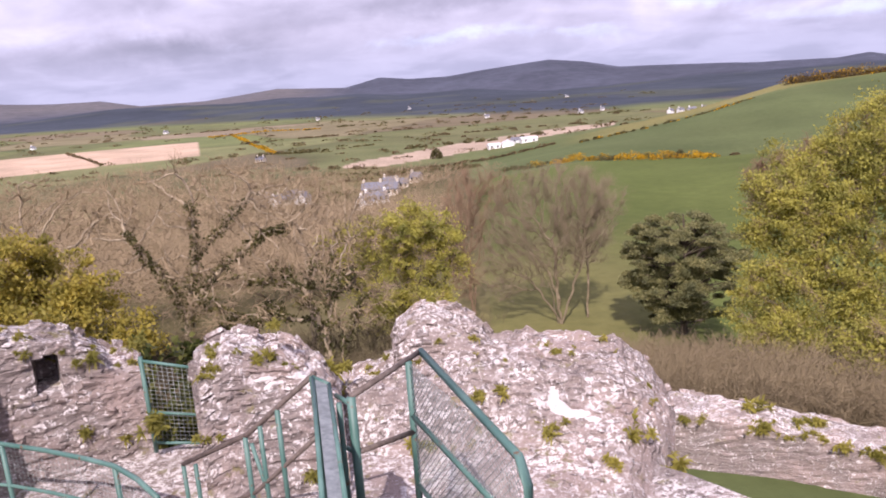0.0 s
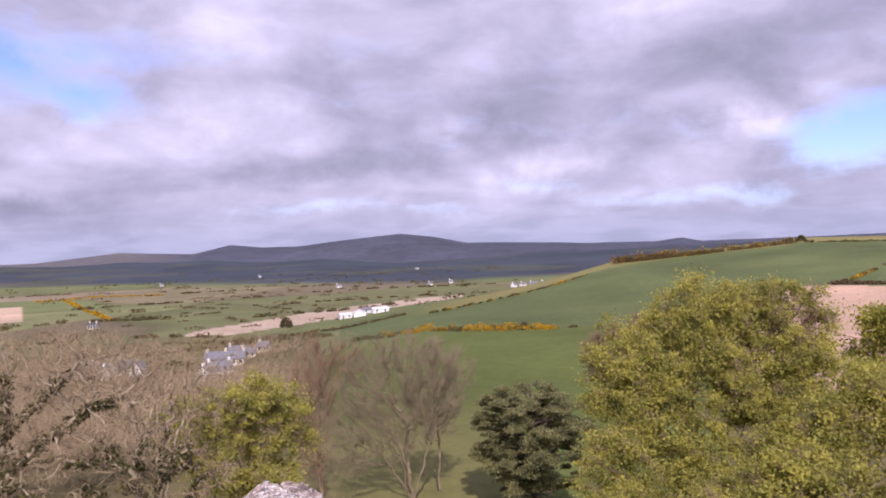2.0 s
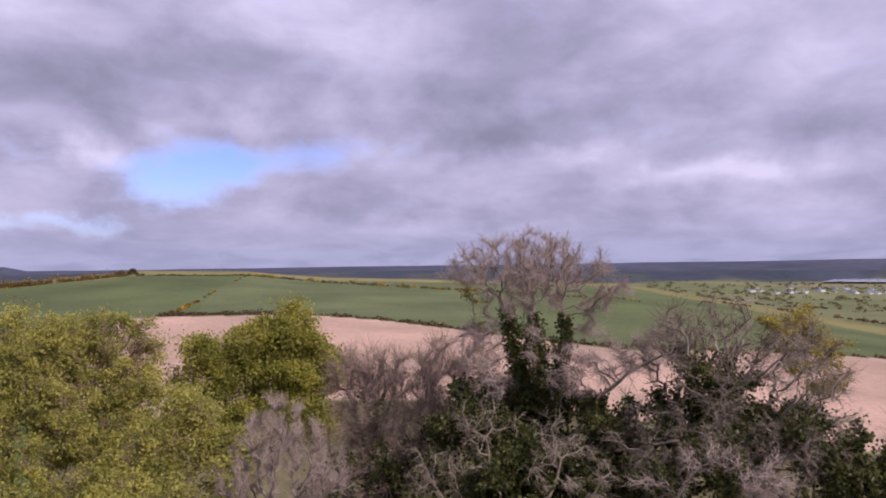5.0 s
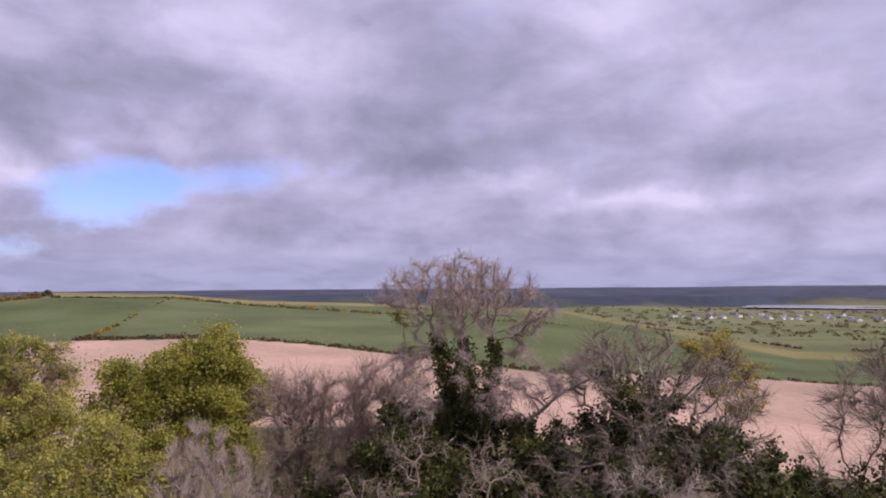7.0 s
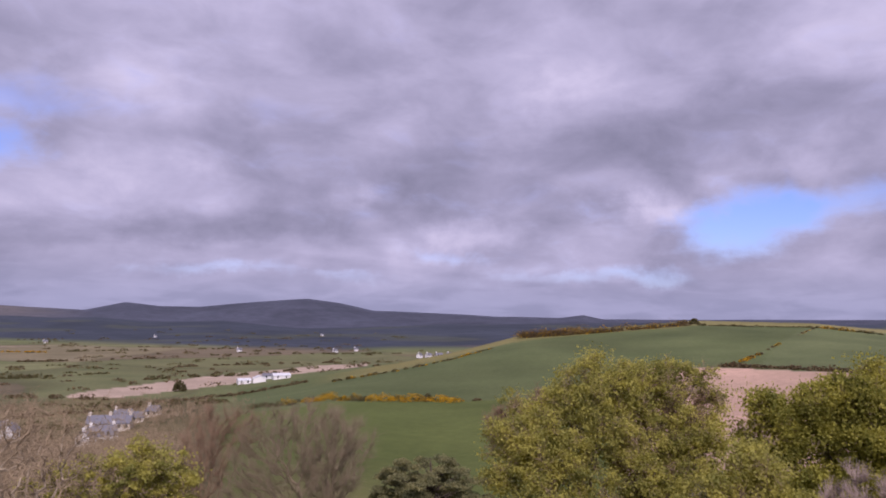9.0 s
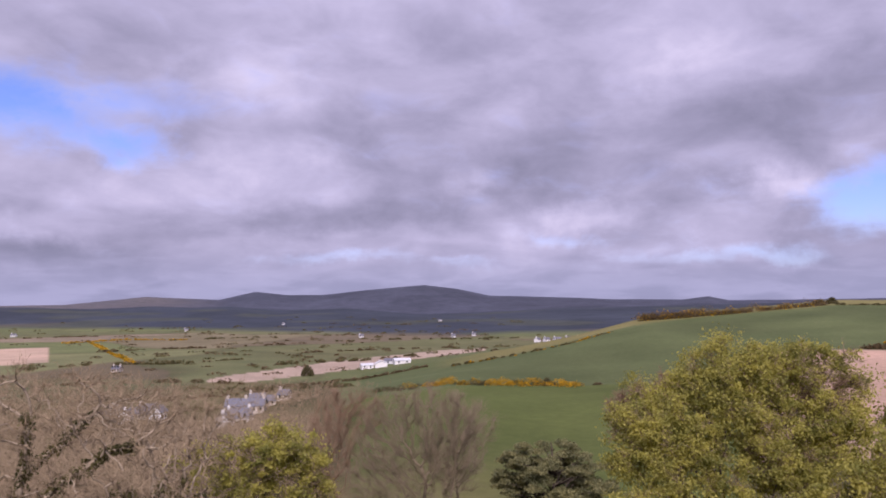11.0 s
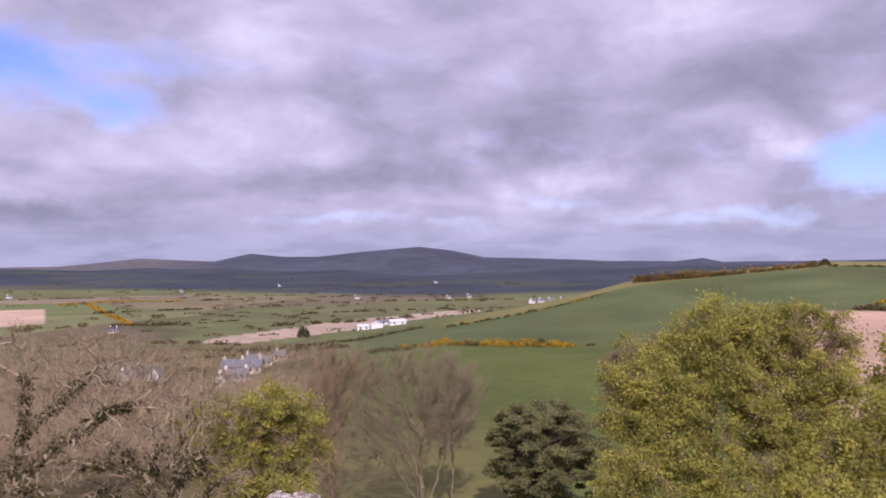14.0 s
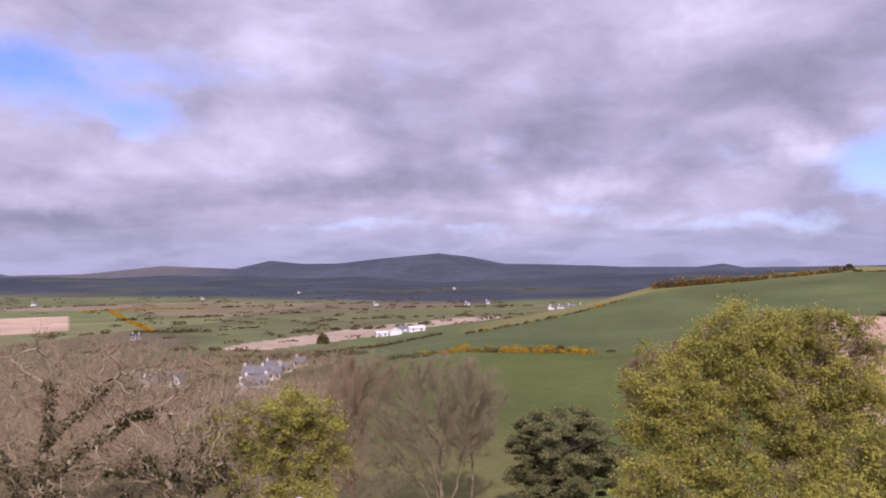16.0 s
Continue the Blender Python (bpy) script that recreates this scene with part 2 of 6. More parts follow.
MOSSY = foliage("mossy ivy", (0.06, 0.06, 0.026), (0.115, 0.11, 0.045), (0.20, 0.18, 0.08))
HEDGE = foliage("hedge leaves", (0.065, 0.06, 0.028), (0.11, 0.10, 0.045), (0.17, 0.145, 0.07))
GORSE = foliage("gorse in flower", (0.12, 0.10, 0.015), (0.50, 0.29, 0.015), (0.75, 0.46, 0.02))
VALLEY_HEDGE = foliage("valley hedge leaves", (0.09, 0.085, 0.04), (0.145, 0.13, 0.06), (0.21, 0.185, 0.09))
SCRUB = foliage("brown scrub twigs", (0.07, 0.05, 0.03), (0.15, 0.11, 0.06), (0.25, 0.19, 0.11))
TUFT = foliage("wall plants", (0.18, 0.18, 0.04), (0.37, 0.335, 0.09), (0.55, 0.48, 0.20))


def bark(name, dark, light):
    @material(name, 0.85, bump=(0.5, 0.02), gloss=0.2)
    def made(k):
        p = at_place(k)
        f = k.noise(k.vec("MULTIPLY", p, (1.0, 1.0, 0.35)), 6.0, 6.0, 0.7)
        i = k.add("ShaderNodeNewGeometry").outputs["Random Per Island"]
        return k.mix(k.math("MULTIPLY", i, 0.5), k.ramp(f, (0.3, dark), (0.7, light)), light), f

    return made


BARK = bark("brown bark", (0.05, 0.04, 0.03), (0.14, 0.11, 0.085))
TWIG_TAN = bark("tan bare twigs", (0.10, 0.075, 0.045), (0.39, 0.30, 0.19))
PALE = bark("pale pinkish-brown twigs", (0.19, 0.145, 0.115), (0.47, 0.375, 0.315))
MAUVE = bark("mauve-brown bare twigs", (0.17, 0.122, 0.09), (0.38, 0.28, 0.21))
# limb barks made paler than BARK: the sunlight is put into the colour
LIMB_TAN = bark("sunlit tan limbs", (0.13, 0.10, 0.068), (0.46, 0.38, 0.27))
LIMB_GREY = bark("sunlit grey limbs", (0.10, 0.082, 0.06), (0.40, 0.34, 0.27))
TWIG_PINK = bark("pinkish bare twigs", (0.13, 0.105, 0.066), (0.28, 0.225, 0.15))
TWIG_GREY = bark("grey bare twigs", (0.11, 0.088, 0.062), (0.33, 0.27, 0.20))
TWIG_RED = bark("reddish bare twigs", (0.15, 0.10, 0.062), (0.29, 0.20, 0.13))


@material("weathered green paint", 0.5, 0.0, bump=(0.3, 0.004), gloss=0.5)
def PAINT(k):
    p = at_place(k)
    f = k.noise(p, 12.0, 6.0, 0.7)
    c = k.ramp(k.noise(p, 3.0), (0.35, (0.055, 0.135, 0.115)), (0.65, (0.11, 0.21, 0.185)))
    return k.mix(k.span(f, 0.60, 0.66), c, (0.13, 0.075, 0.045)), f


@material("rusted handrail", 0.65, 0.1, bump=(0.4, 0.004), gloss=0.4)
def RUST(k):
    f = k.noise(at_place(k), 16.0, 6.0, 0.7)
    return k.ramp(f, (0.35, (0.085, 0.065, 0.055)), (0.6, (0.16, 0.125, 0.11)), (0.75, (0.10, 0.15, 0.13))), f


@material("galvanised wire", 0.45, 0.6, gloss=0.5)
def WIRE(k):
    return k.ramp(k.noise(at_place(k), 20.0), (0.3, (0.22, 0.25, 0.24)), (0.7, (0.42, 0.45, 0.44)))


def plain(name, a, b, scale=1.5, rough=0.8):
    @material(name, rough, bump=(0.2, 0.02))
    def made(k):
        f = k.noise(at_place(k), scale, 5.0, 0.65)
        return k.ramp(f, (0.3, a), (0.7, b)), f

    return made


RENDER_WHITE = plain("white render", (0.70, 0.69, 0.68), (0.84, 0.83, 0.82))
RENDER_CREAM = plain("cream render", (0.52, 0.46, 0.38), (0.66, 0.60, 0.52))
SLATE = plain("roof slate", (0.12, 0.12, 0.14), (0.22, 0.22, 0.25))
SHEET = plain("pale metal sheet", (0.55, 0.56, 0.58), (0.75, 0.76, 0.78), 0.7, 0.4)
GLASS_DARK = plain("dark window glass", (0.02, 0.022, 0.028), (0.04, 0.045, 0.05), 2.0, 0.1)
WATER = plain("still water", (0.35, 0.38, 0.42), (0.45, 0.48, 0.52), 0.01, 0.15)


# ---- mesh helpers ----
def link(name, verts, faces, mat, parent=None, smooth=False, label=""):
    """One mesh object from arrays of vertices and faces of one size each."""
    me = bpy.data.meshes.new(name)
    verts = np.asarray(verts, dtype=np.float64)
    groups = faces if isinstance(faces, list) else [faces]
    sizes = np.concatenate([np.full(len(f), np.shape(f)[1]) for f in groups])
    loops = np.concatenate([np.asarray(f).ravel() for f in groups])
    me.vertices.add(len(verts))
    me.vertices.foreach_set("co", verts.ravel())
    me.loops.add(len(loops))
    me.loops.foreach_set("vertex_index", loops.astype(np.int32))
    me.polygons.add(len(sizes))
    me.polygons.foreach_set("loop_start", (np.cumsum(sizes) - sizes).astype(np.int32))
    me.polygons.foreach_set("loop_total", sizes.astype(np.int32))
    me.polygons.foreach_set("use_smooth", np.full(len(sizes), smooth))
    me.materials.append(mat)
    me.update(calc_edges=True)
    ob = new(name, me)
    ob.parent = parent
    if label:
        tagged(ob, label)
    return ob


def part(name, bm, mat, parent, label=""):
    me = bpy.data.meshes.new(name)
    bm.to_mesh(me)
    bm.free()
    me.materials.append(mat)
    ob = new(name, me)
    ob.parent = parent
    if label:
        tagged(ob, label)
    return ob


def empty(name, at=(0, 0, 0), label="", category="", group="", kind=""):
    ob = new(name)
    ob.location = at
    ob.empty_display_size = 0.1
    return tagged(ob, label, category, group, kind)


def unit(v):
    return v / np.maximum(np.linalg.norm(v, axis=-1, keepdims=True), 1e-9)


def tubes(p0, p1, r0, r1, sides):
    """Tapered prisms from p0 to p1: vertices and quads."""
    p0, p1 = np.asarray(p0, float), np.asarray(p1, float)
    d = unit(p1 - p0)
    ref = np.where(np.abs(d[:, 2:3]) > 0.9, [[1.0, 0, 0]], [[0, 0, 1.0]])
    a = unit(np.cross(d, ref))
    b = np.cross(d, a)
    ang = np.arange(sides) * 2 * math.pi / sides
    ring = a[:, None] * np.cos(ang)[None, :, None] + b[:, None] * np.sin(ang)[None, :, None]
    lo = p0[:, None] + ring * np.asarray(r0)[:, None, None]
    hi = p1[:, None] + ring * np.asarray(r1)[:, None, None]
    v = np.concatenate([lo, hi], axis=1).reshape(-1, 3)
    i = np.arange(sides)
    j = (i + 1) % sides
    one = np.stack([i, j, j + sides, i + sides], axis=1)
    f = (one[None] + (np.arange(len(p0)) * 2 * sides)[:, None, None]).reshape(-1, 4)
    return v, f


def rods(name, lines, radius, mat, parent, sides=6, label=""):
    """Round bars along point lists, each bent bar in one piece."""
    vs, fs, caps, n_v = [], [], [], 0
    ang = np.arange(sides) * 2 * math.pi / sides
    i = np.arange(sides)
    j = (i + 1) % sides
    for line in lines:
        p = np.array([tuple(q) for q in line], float)
        seg = unit(np.diff(p, axis=0))
        ways = unit(np.vstack([seg[:1], seg[:-1] + seg[1:], seg[-1:]]))
        ref = np.array([1.0, 0.2, 0]) if abs(seg[0][2]) > 0.9 else np.array([0, 0.05, 1.0])
        for k in range(len(p)):
            a = unit(np.cross(ways[k], ref))
            c = np.cross(ways[k], a)
            vs.append(p[k] + radius * (a[None] * np.cos(ang)[:, None] + c[None] * np.sin(ang)[:, None]))
        for k in range(len(p) - 1):
            o = n_v + k * sides
            fs.append(np.stack([o + i, o + j, o + j + sides, o + i + sides], axis=1))
        caps += [n_v + i[::-1], n_v + (len(p) - 1) * sides + i]
        n_v += len(p) * sides
    return link(name, np.concatenate(vs), [np.concatenate(fs), np.array(caps)], mat, parent, True, label)


def cards(at, size, rng, flatten=0.0, long=1.5):
    """Leaves: one bent pair of triangles at each place, turned at random."""
    m = len(at)
    d = unit(rng.normal(size=(m, 3)))
    w = unit(np.cross(d, unit(rng.normal(size=(m, 3)) * [1, 1, 1 + flatten])))
    up = np.cross(d, w)
    s = size * rng.uniform(0.6, 1.4, (m, 1))
    v = np.stack([at - d * s * long / 2, at + w * s * 0.5 + up * s * 0.15, at + d * s * long / 2, at - w * s * 0.5 + up * s * 0.15], axis=1).reshape(-1, 3)
    f = np.arange(m * 4).reshape(-1, 4)
    return v, f


# ---- lie of the land ----
BEARING = [-45, -30, -12, -4, 4, 11, 15.6, 20, 25.5, 32, 38, 46, 52, 62, 75, 92, 115]
HEIGHT_60 = [36, 36, 37, 38, 38, 38, 38, 38, 38, 38, 39, 40, 40, 40, 39, 38, 37]
HEIGHT_250 = [13, 12, 11, 14, 27, 31, 31, 31, 32.5, 34, 37, 39, 39.5, 37.5, 33, 29, 28]
CREST_AT = [400, 400, 400, 410, 425, 450, 470, 500, 560, 600, 650, 700, 740, 800, 850, 620, 600]
CREST_EL = [-6.9, -6.9, -6.8, -6.6, -6.1, -4.85, -4.0, -3.0, -1.45, -0.85, -0.30, -0.36, -0.85, -1.1, -1.4, -4.4, -4.6]
SKY_AT = [-45, -36, -30, -27, -24, -21.4, -17, -11.8, -6.7, -4.1, -1.8, 0.8, 4.7, 8.8, 11.3, 13.9, 20, 23.4, 28.3, 30.1, 31.5, 40, 51, 60, 79, 91, 115]
SKY_EL = [0.3, 0.4, 0.54, 0.32, 0.28, -0.25, -0.2, 0.34, 0.08, 0.67, 0.43, 0.41, 0.80, 1.14, 0.81, 0.24, 0.06, -0.12, -0.2, 0.04, -0.25, -0.2, -0.05, 0.02, 0.22, 0.39, 0.4]
RISE_FROM = [2300, 1950, 1480, 1260, 1080, 1020, 1100, 1100, 1150, 1300, 1500, 1500, 1500, 1500, 1900, 2900, 2900]
PLAIN = 10.0
FAR_RING = 4300.0


FRONT_AT = [-45, -30, -23, -19, -15, -12, -6, -2.4, 2.8, 8, 13, 20, 26, 32, 45, 60, 75, 115]
FRONT_EL = [-0.5, -0.72, -0.36, -0.44, -0.52, -0.46, -0.5, -0.8, -0.68, -1.05, -1.0, -0.7, -0.6, -0.5, -0.5, -0.4, -0.35, -0.2]


def heights(az, r):
    """Ground height at bearings and distances (arrays of one shape)."""
    az = np.clip(np.where(az > 180, az - 360, az), -45, 115)
    knots = [np.zeros_like(az), np.full_like(az, 23.0), np.full_like(az, 60.0), np.full_like(az, 140.0), np.full_like(az, 250.0)]
    h60, h250 = np.interp(az, BEARING, HEIGHT_60), np.interp(az, BEARING, HEIGHT_250)
    level = [np.full_like(az, 49.0), np.full_like(az, 48.3), h60, h60 * 0.55 + h250 * 0.45, h250]
    rc = np.interp(az, BEARING, CREST_AT)
    zc = EYE + rc * np.tan(np.radians(np.interp(az, BEARING, CREST_EL)))
    rise = np.interp(az, BEARING, RISE_FROM)
    top = EYE + FAR_RING * np.tan(np.radians(np.interp(az, SKY_AT, SKY_EL)))
    front = np.maximum(2700.0, rise + 150)
    shoulder = EYE + front * np.tan(np.radians(np.interp(az, FRONT_AT, FRONT_EL)))
    knots += [rc, rc + 330, rise, front, front + 450, np.full_like(az, FAR_RING), np.full_like(az, 4900.0)]
    level += [zc, np.full_like(az, PLAIN), np.full_like(az, PLAIN), shoulder, np.minimum(shoulder, top) - 14, top, top - 60]
    out = np.full_like(az, 48.0)
    for k in range(len(knots) - 1):
        t = (r - knots[k]) / np.maximum(knots[k + 1] - knots[k], 1.0)
        t_s = t * t * (3 - 2 * t)
        w = 0.35 if k < 5 else 0.8
        t_m = t * (1 - w) + t_s * w
        out = np.where((t >= 0) & (t <= 1), level[k] + (level[k + 1] - level[k]) * t_m, out)
    return out


def ground(az, r):
    return float(heights(np.array([float(az)]), np.array([float(r)]))[0])


def on_ground(az, r, sink=0.0):
    return polar(az, r, ground(az, r) - sink)


def wave(x, y, scale, seed):
    """Smooth value noise between 0 and 1 on a plane."""
    r = np.random.RandomState(seed).rand(128, 128)
    u, v = x / scale, y / scale
    i, j = np.floor(u).astype(int), np.floor(v).astype(int)
    a, b = u - i, v - j
    a, b = a * a * (3 - 2 * a), b * b * (3 - 2 * b)
    g = lambda p, q: r[p % 128, q % 128]
    return (g(i, j) * (1 - a) + g(i + 1, j) * a) * (1 - b) + (g(i, j + 1) * (1 - a) + g(i + 1, j + 1) * a) * b


# the pasture colour carries a little extra blue as haze
PASTURE, PLOUGH = (0.102, 0.128, 0.050), (0.45, 0.31, 0.225)
PLOUGH_EDGE_AT, PLOUGH_EDGE = [34, 40, 50, 57, 64, 75, 92, 115], [318, 318, 300, 280, 250, 245, 290, 300]


def build_ground():
    cols = np.concatenate([np.arange(-45, 115.01, 0.2), np.arange(119, 315, 4.0)])
    rows = np.concatenate([[0.5, 8, 14], np.geomspace(19, 4900, 330)])
    az, r = np.meshgrid(cols, rows)
    z = heights(az, r)
    x, y = r * np.sin(np.radians(az)), r * np.cos(np.radians(az))
    near = np.clip((r - 30) / 200, 0, 1)
    z = z + near * (wave(x, y, 60, 3) - 0.5) * 1.2 * np.clip((900 - r) / 300, 0, 1)
    far = np.clip((r - 1500) / 2200, 0, 1)
    z = z + far * ((wave(x, y, 420, 5) - 0.5) * 18 + (wave(x, y, 130, 6) - 0.5) * 10) * np.clip((4290 - r) / 500, 0.25, 1)
    # cover: pasture on the near hill, a ploughed field, a patchwork of small fields, moor with painted haze on the
    # hills
    c = np.empty(az.shape + (3,))
    c[:] = PASTURE
    mott = wave(x, y, 45, 9)[..., None]
    c *= 0.85 + 0.3 * mott
    crest = np.interp(az, BEARING, CREST_AT)
    dry = np.clip((r - crest * (np.where(az > 25, 0.86, 0.875) + 0.03 * wave(x, y, 30, 11))) / 12, 0, 1) * np.clip((az - 9) / 5, 0, 1)
    c = c * (1 - dry[..., None]) + np.array((0.205, 0.19, 0.072)) * dry[..., None]
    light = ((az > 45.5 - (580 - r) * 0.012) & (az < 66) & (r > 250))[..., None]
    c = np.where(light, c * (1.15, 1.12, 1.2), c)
    # patchwork
    rng = np.random.RandomState(21)
    cx, cy = rng.uniform(-3200, 4600, 900), rng.uniform(-500, 4600, 900)
    # field colours, their blue raised to stand for haze
    kinds = np.array([(0.145, 0.168, 0.07), (0.175, 0.185, 0.085), (0.135, 0.148, 0.066), (0.205, 0.18, 0.105), (0.18, 0.148, 0.095), (0.25, 0.205, 0.14), (0.155, 0.13, 0.085)])
    tint = kinds[rng.choice(7, 900, p=(0.27, 0.25, 0.15, 0.14, 0.09, 0.03, 0.07))] * rng.uniform(0.9, 1.15, (900, 1))
    wx, wy = x + (wave(x, y, 90, 13) - 0.5) * 60, y + (wave(x, y, 90, 14) - 0.5) * 60
    far_side = (r > np.where(az < 4, 230, crest + 30)) & (az < 115) & (az > -46)
    idx = np.argwhere(far_side)
    pick = np.empty(len(idx), int)
    gap = np.empty(len(idx))
    for s in range(0, len(idx), 4000):
        q = idx[s:s + 4000]
        px, py = wx[q[:, 0], q[:, 1]], wy[q[:, 0], q[:, 1]]
        d = np.hypot(px[:, None] - cx[None], (py[:, None] - cy[None]) * 1.0)
        two = np.partition(d, 1, axis=1)[:, :2]
        pick[s:s + 4000] = d.argmin(axis=1)
        gap[s:s + 4000] = two[:, 1] - two[:, 0]
    patch = tint[pick]
    edge = np.clip(1 - gap / 12, 0, 1)[:, None] * 0.55
    patch = patch * (1 - edge) + np.array((0.085, 0.075, 0.04)) * edge
    c[idx[:, 0], idx[:, 1]] = patch
    # rough scrubby land among the fields
    rough = np.clip((wave(x, y, 170, 17) - 0.58) * 6, 0, 1) * (r > 420) * far_side * 0.6
    c = c * (1 - rough[..., None] * 0.4) + np.array((0.13, 0.105, 0.055)) * rough[..., None] * 0.4
    # woods and heather on the rising ground; haze and cloud shade are in their colour
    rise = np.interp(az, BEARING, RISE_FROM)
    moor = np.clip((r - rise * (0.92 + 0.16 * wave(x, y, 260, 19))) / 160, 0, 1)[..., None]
    # the back hills are coloured paler, as more haze would make them
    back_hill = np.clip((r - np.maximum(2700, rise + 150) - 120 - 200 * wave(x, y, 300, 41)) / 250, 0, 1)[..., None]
    hazed_heath = np.array((0.050, 0.061, 0.080)) * (1 - back_hill) + np.array((0.070, 0.078, 0.106)) * back_hill
    hazed_heath = hazed_heath * (0.76 + 0.28 * wave(x, y, 240, 23)[..., None] + 0.24 * wave(x, y, 70, 24)[..., None])
    clear = np.clip((wave(x, y, 150, 43) - 0.60) * 8, 0, 1)[..., None] * (r < 2500)[..., None]
    hazed_heath = hazed_heath * (1 - clear * 0.35) + np.array((0.105, 0.115, 0.06)) * clear * 0.35
    # sunshine on the left hills, put in as a lighter, browner colour
    sun_tint = np.clip((-6 - az) / 5, 0, 1)[..., None] * np.clip((r - 3300) / 300, 0, 1)[..., None] * (0.5 + 0.5 * wave(x, y, 200, 29)[..., None])
    hazed_heath = hazed_heath * (1 - sun_tint * 0.8) + np.array((0.17, 0.155, 0.15)) * sun_tint * 0.8
    c = c * (1 - moor) + hazed_heath * moor
    # ploughed strips
    ploughed = (az > 33) & (r > 112) & (r < np.interp(az, PLOUGH_EDGE_AT, PLOUGH_EDGE) + (wave(x, y, 12, 31) - 0.5) * 5)
    strip_l = (az > -45) & (az < -17.8) & (r > 730 + az * 2) & (r < 925) & (az < -17.8 - (r - 730) * 0.001)
    strip_r = (az > -7.5) & (az < 13.5) & (r > 430 + (az + 7.5) * 6.5) & (r < 468 + (az + 7.5) * 12.5 + (wave(x, y, 40, 61) - 0.5) * 40)
    for where, col in ((ploughed, PLOUGH), (strip_l, (0.50, 0.37, 0.27)), (strip_r, (0.42, 0.33, 0.25))):
        c = np.where(where[..., None], np.array(col) * (0.88 + 0.24 * wave(x, y, 25, 37)[..., None]), c)
    lower = ((r < 247) & (r > 23) & (az < 33))[..., None]
    c = np.where(lower, np.array((0.098, 0.125, 0.034)) * (0.85 + 0.3 * mott), c)
    wild = (((r > 23) & (r < 56)) | ((r < 400 + 60 * wave(x, y, 50, 51)) & (az < 3.5 - r * 0.004)) | ((r < 110) & (az > 33)))[..., None]
    c = np.where(wild, np.array((0.125, 0.11, 0.052)) * (0.7 + 0.6 * mott), c)
    rank = (np.clip((16 - np.abs(az - 5)) / 7, 0, 1) * (r > 50) * np.clip((125 + 30 * wave(x, y, 14, 53) - r) / 60, 0, 1))[..., None] * 0.75
    c = c * (1 - rank) + np.array((0.16, 0.148, 0.058)) * (0.8 + 0.4 * mott) * rank
    n_r, n_c = az.shape
    i, j = np.meshgrid(np.arange(n_r - 1), np.arange(n_c), indexing="ij")
    k = (j + 1) % n_c
    f = np.stack([i * n_c + j, (i + 1) * n_c + j, (i + 1) * n_c + k, i * n_c + k], axis=-1).reshape(-1, 4)
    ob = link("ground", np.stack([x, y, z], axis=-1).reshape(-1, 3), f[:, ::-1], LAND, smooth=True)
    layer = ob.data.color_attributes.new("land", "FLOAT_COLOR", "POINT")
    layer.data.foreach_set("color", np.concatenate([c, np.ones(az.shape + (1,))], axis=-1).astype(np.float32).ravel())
    tagged(ob, "rolling green farmland with ploughed strips and dark hills", "ground", kind="structure")


build_ground()
lough = []
for a in np.arange(88.4, 112, 0.8):
    for rr in (2350, 2950):
        lough.append(polar(a + (rr - 2350) * 0.0016, rr, PLAIN + 1.2))
q = len(lough) // 2
tagged(link("water", lough, np.array([(2 * i, 2 * i + 2, 2 * i + 3, 2 * i + 1) for i in range(q - 1)]), WATER), "pale still water of a distant bay", "water", kind="structure")


# ---- ruined masonry ----
def along(pairs, az):
    return float(np.interp(az, [p[0] for p in pairs], [p[1] for p in pairs]))


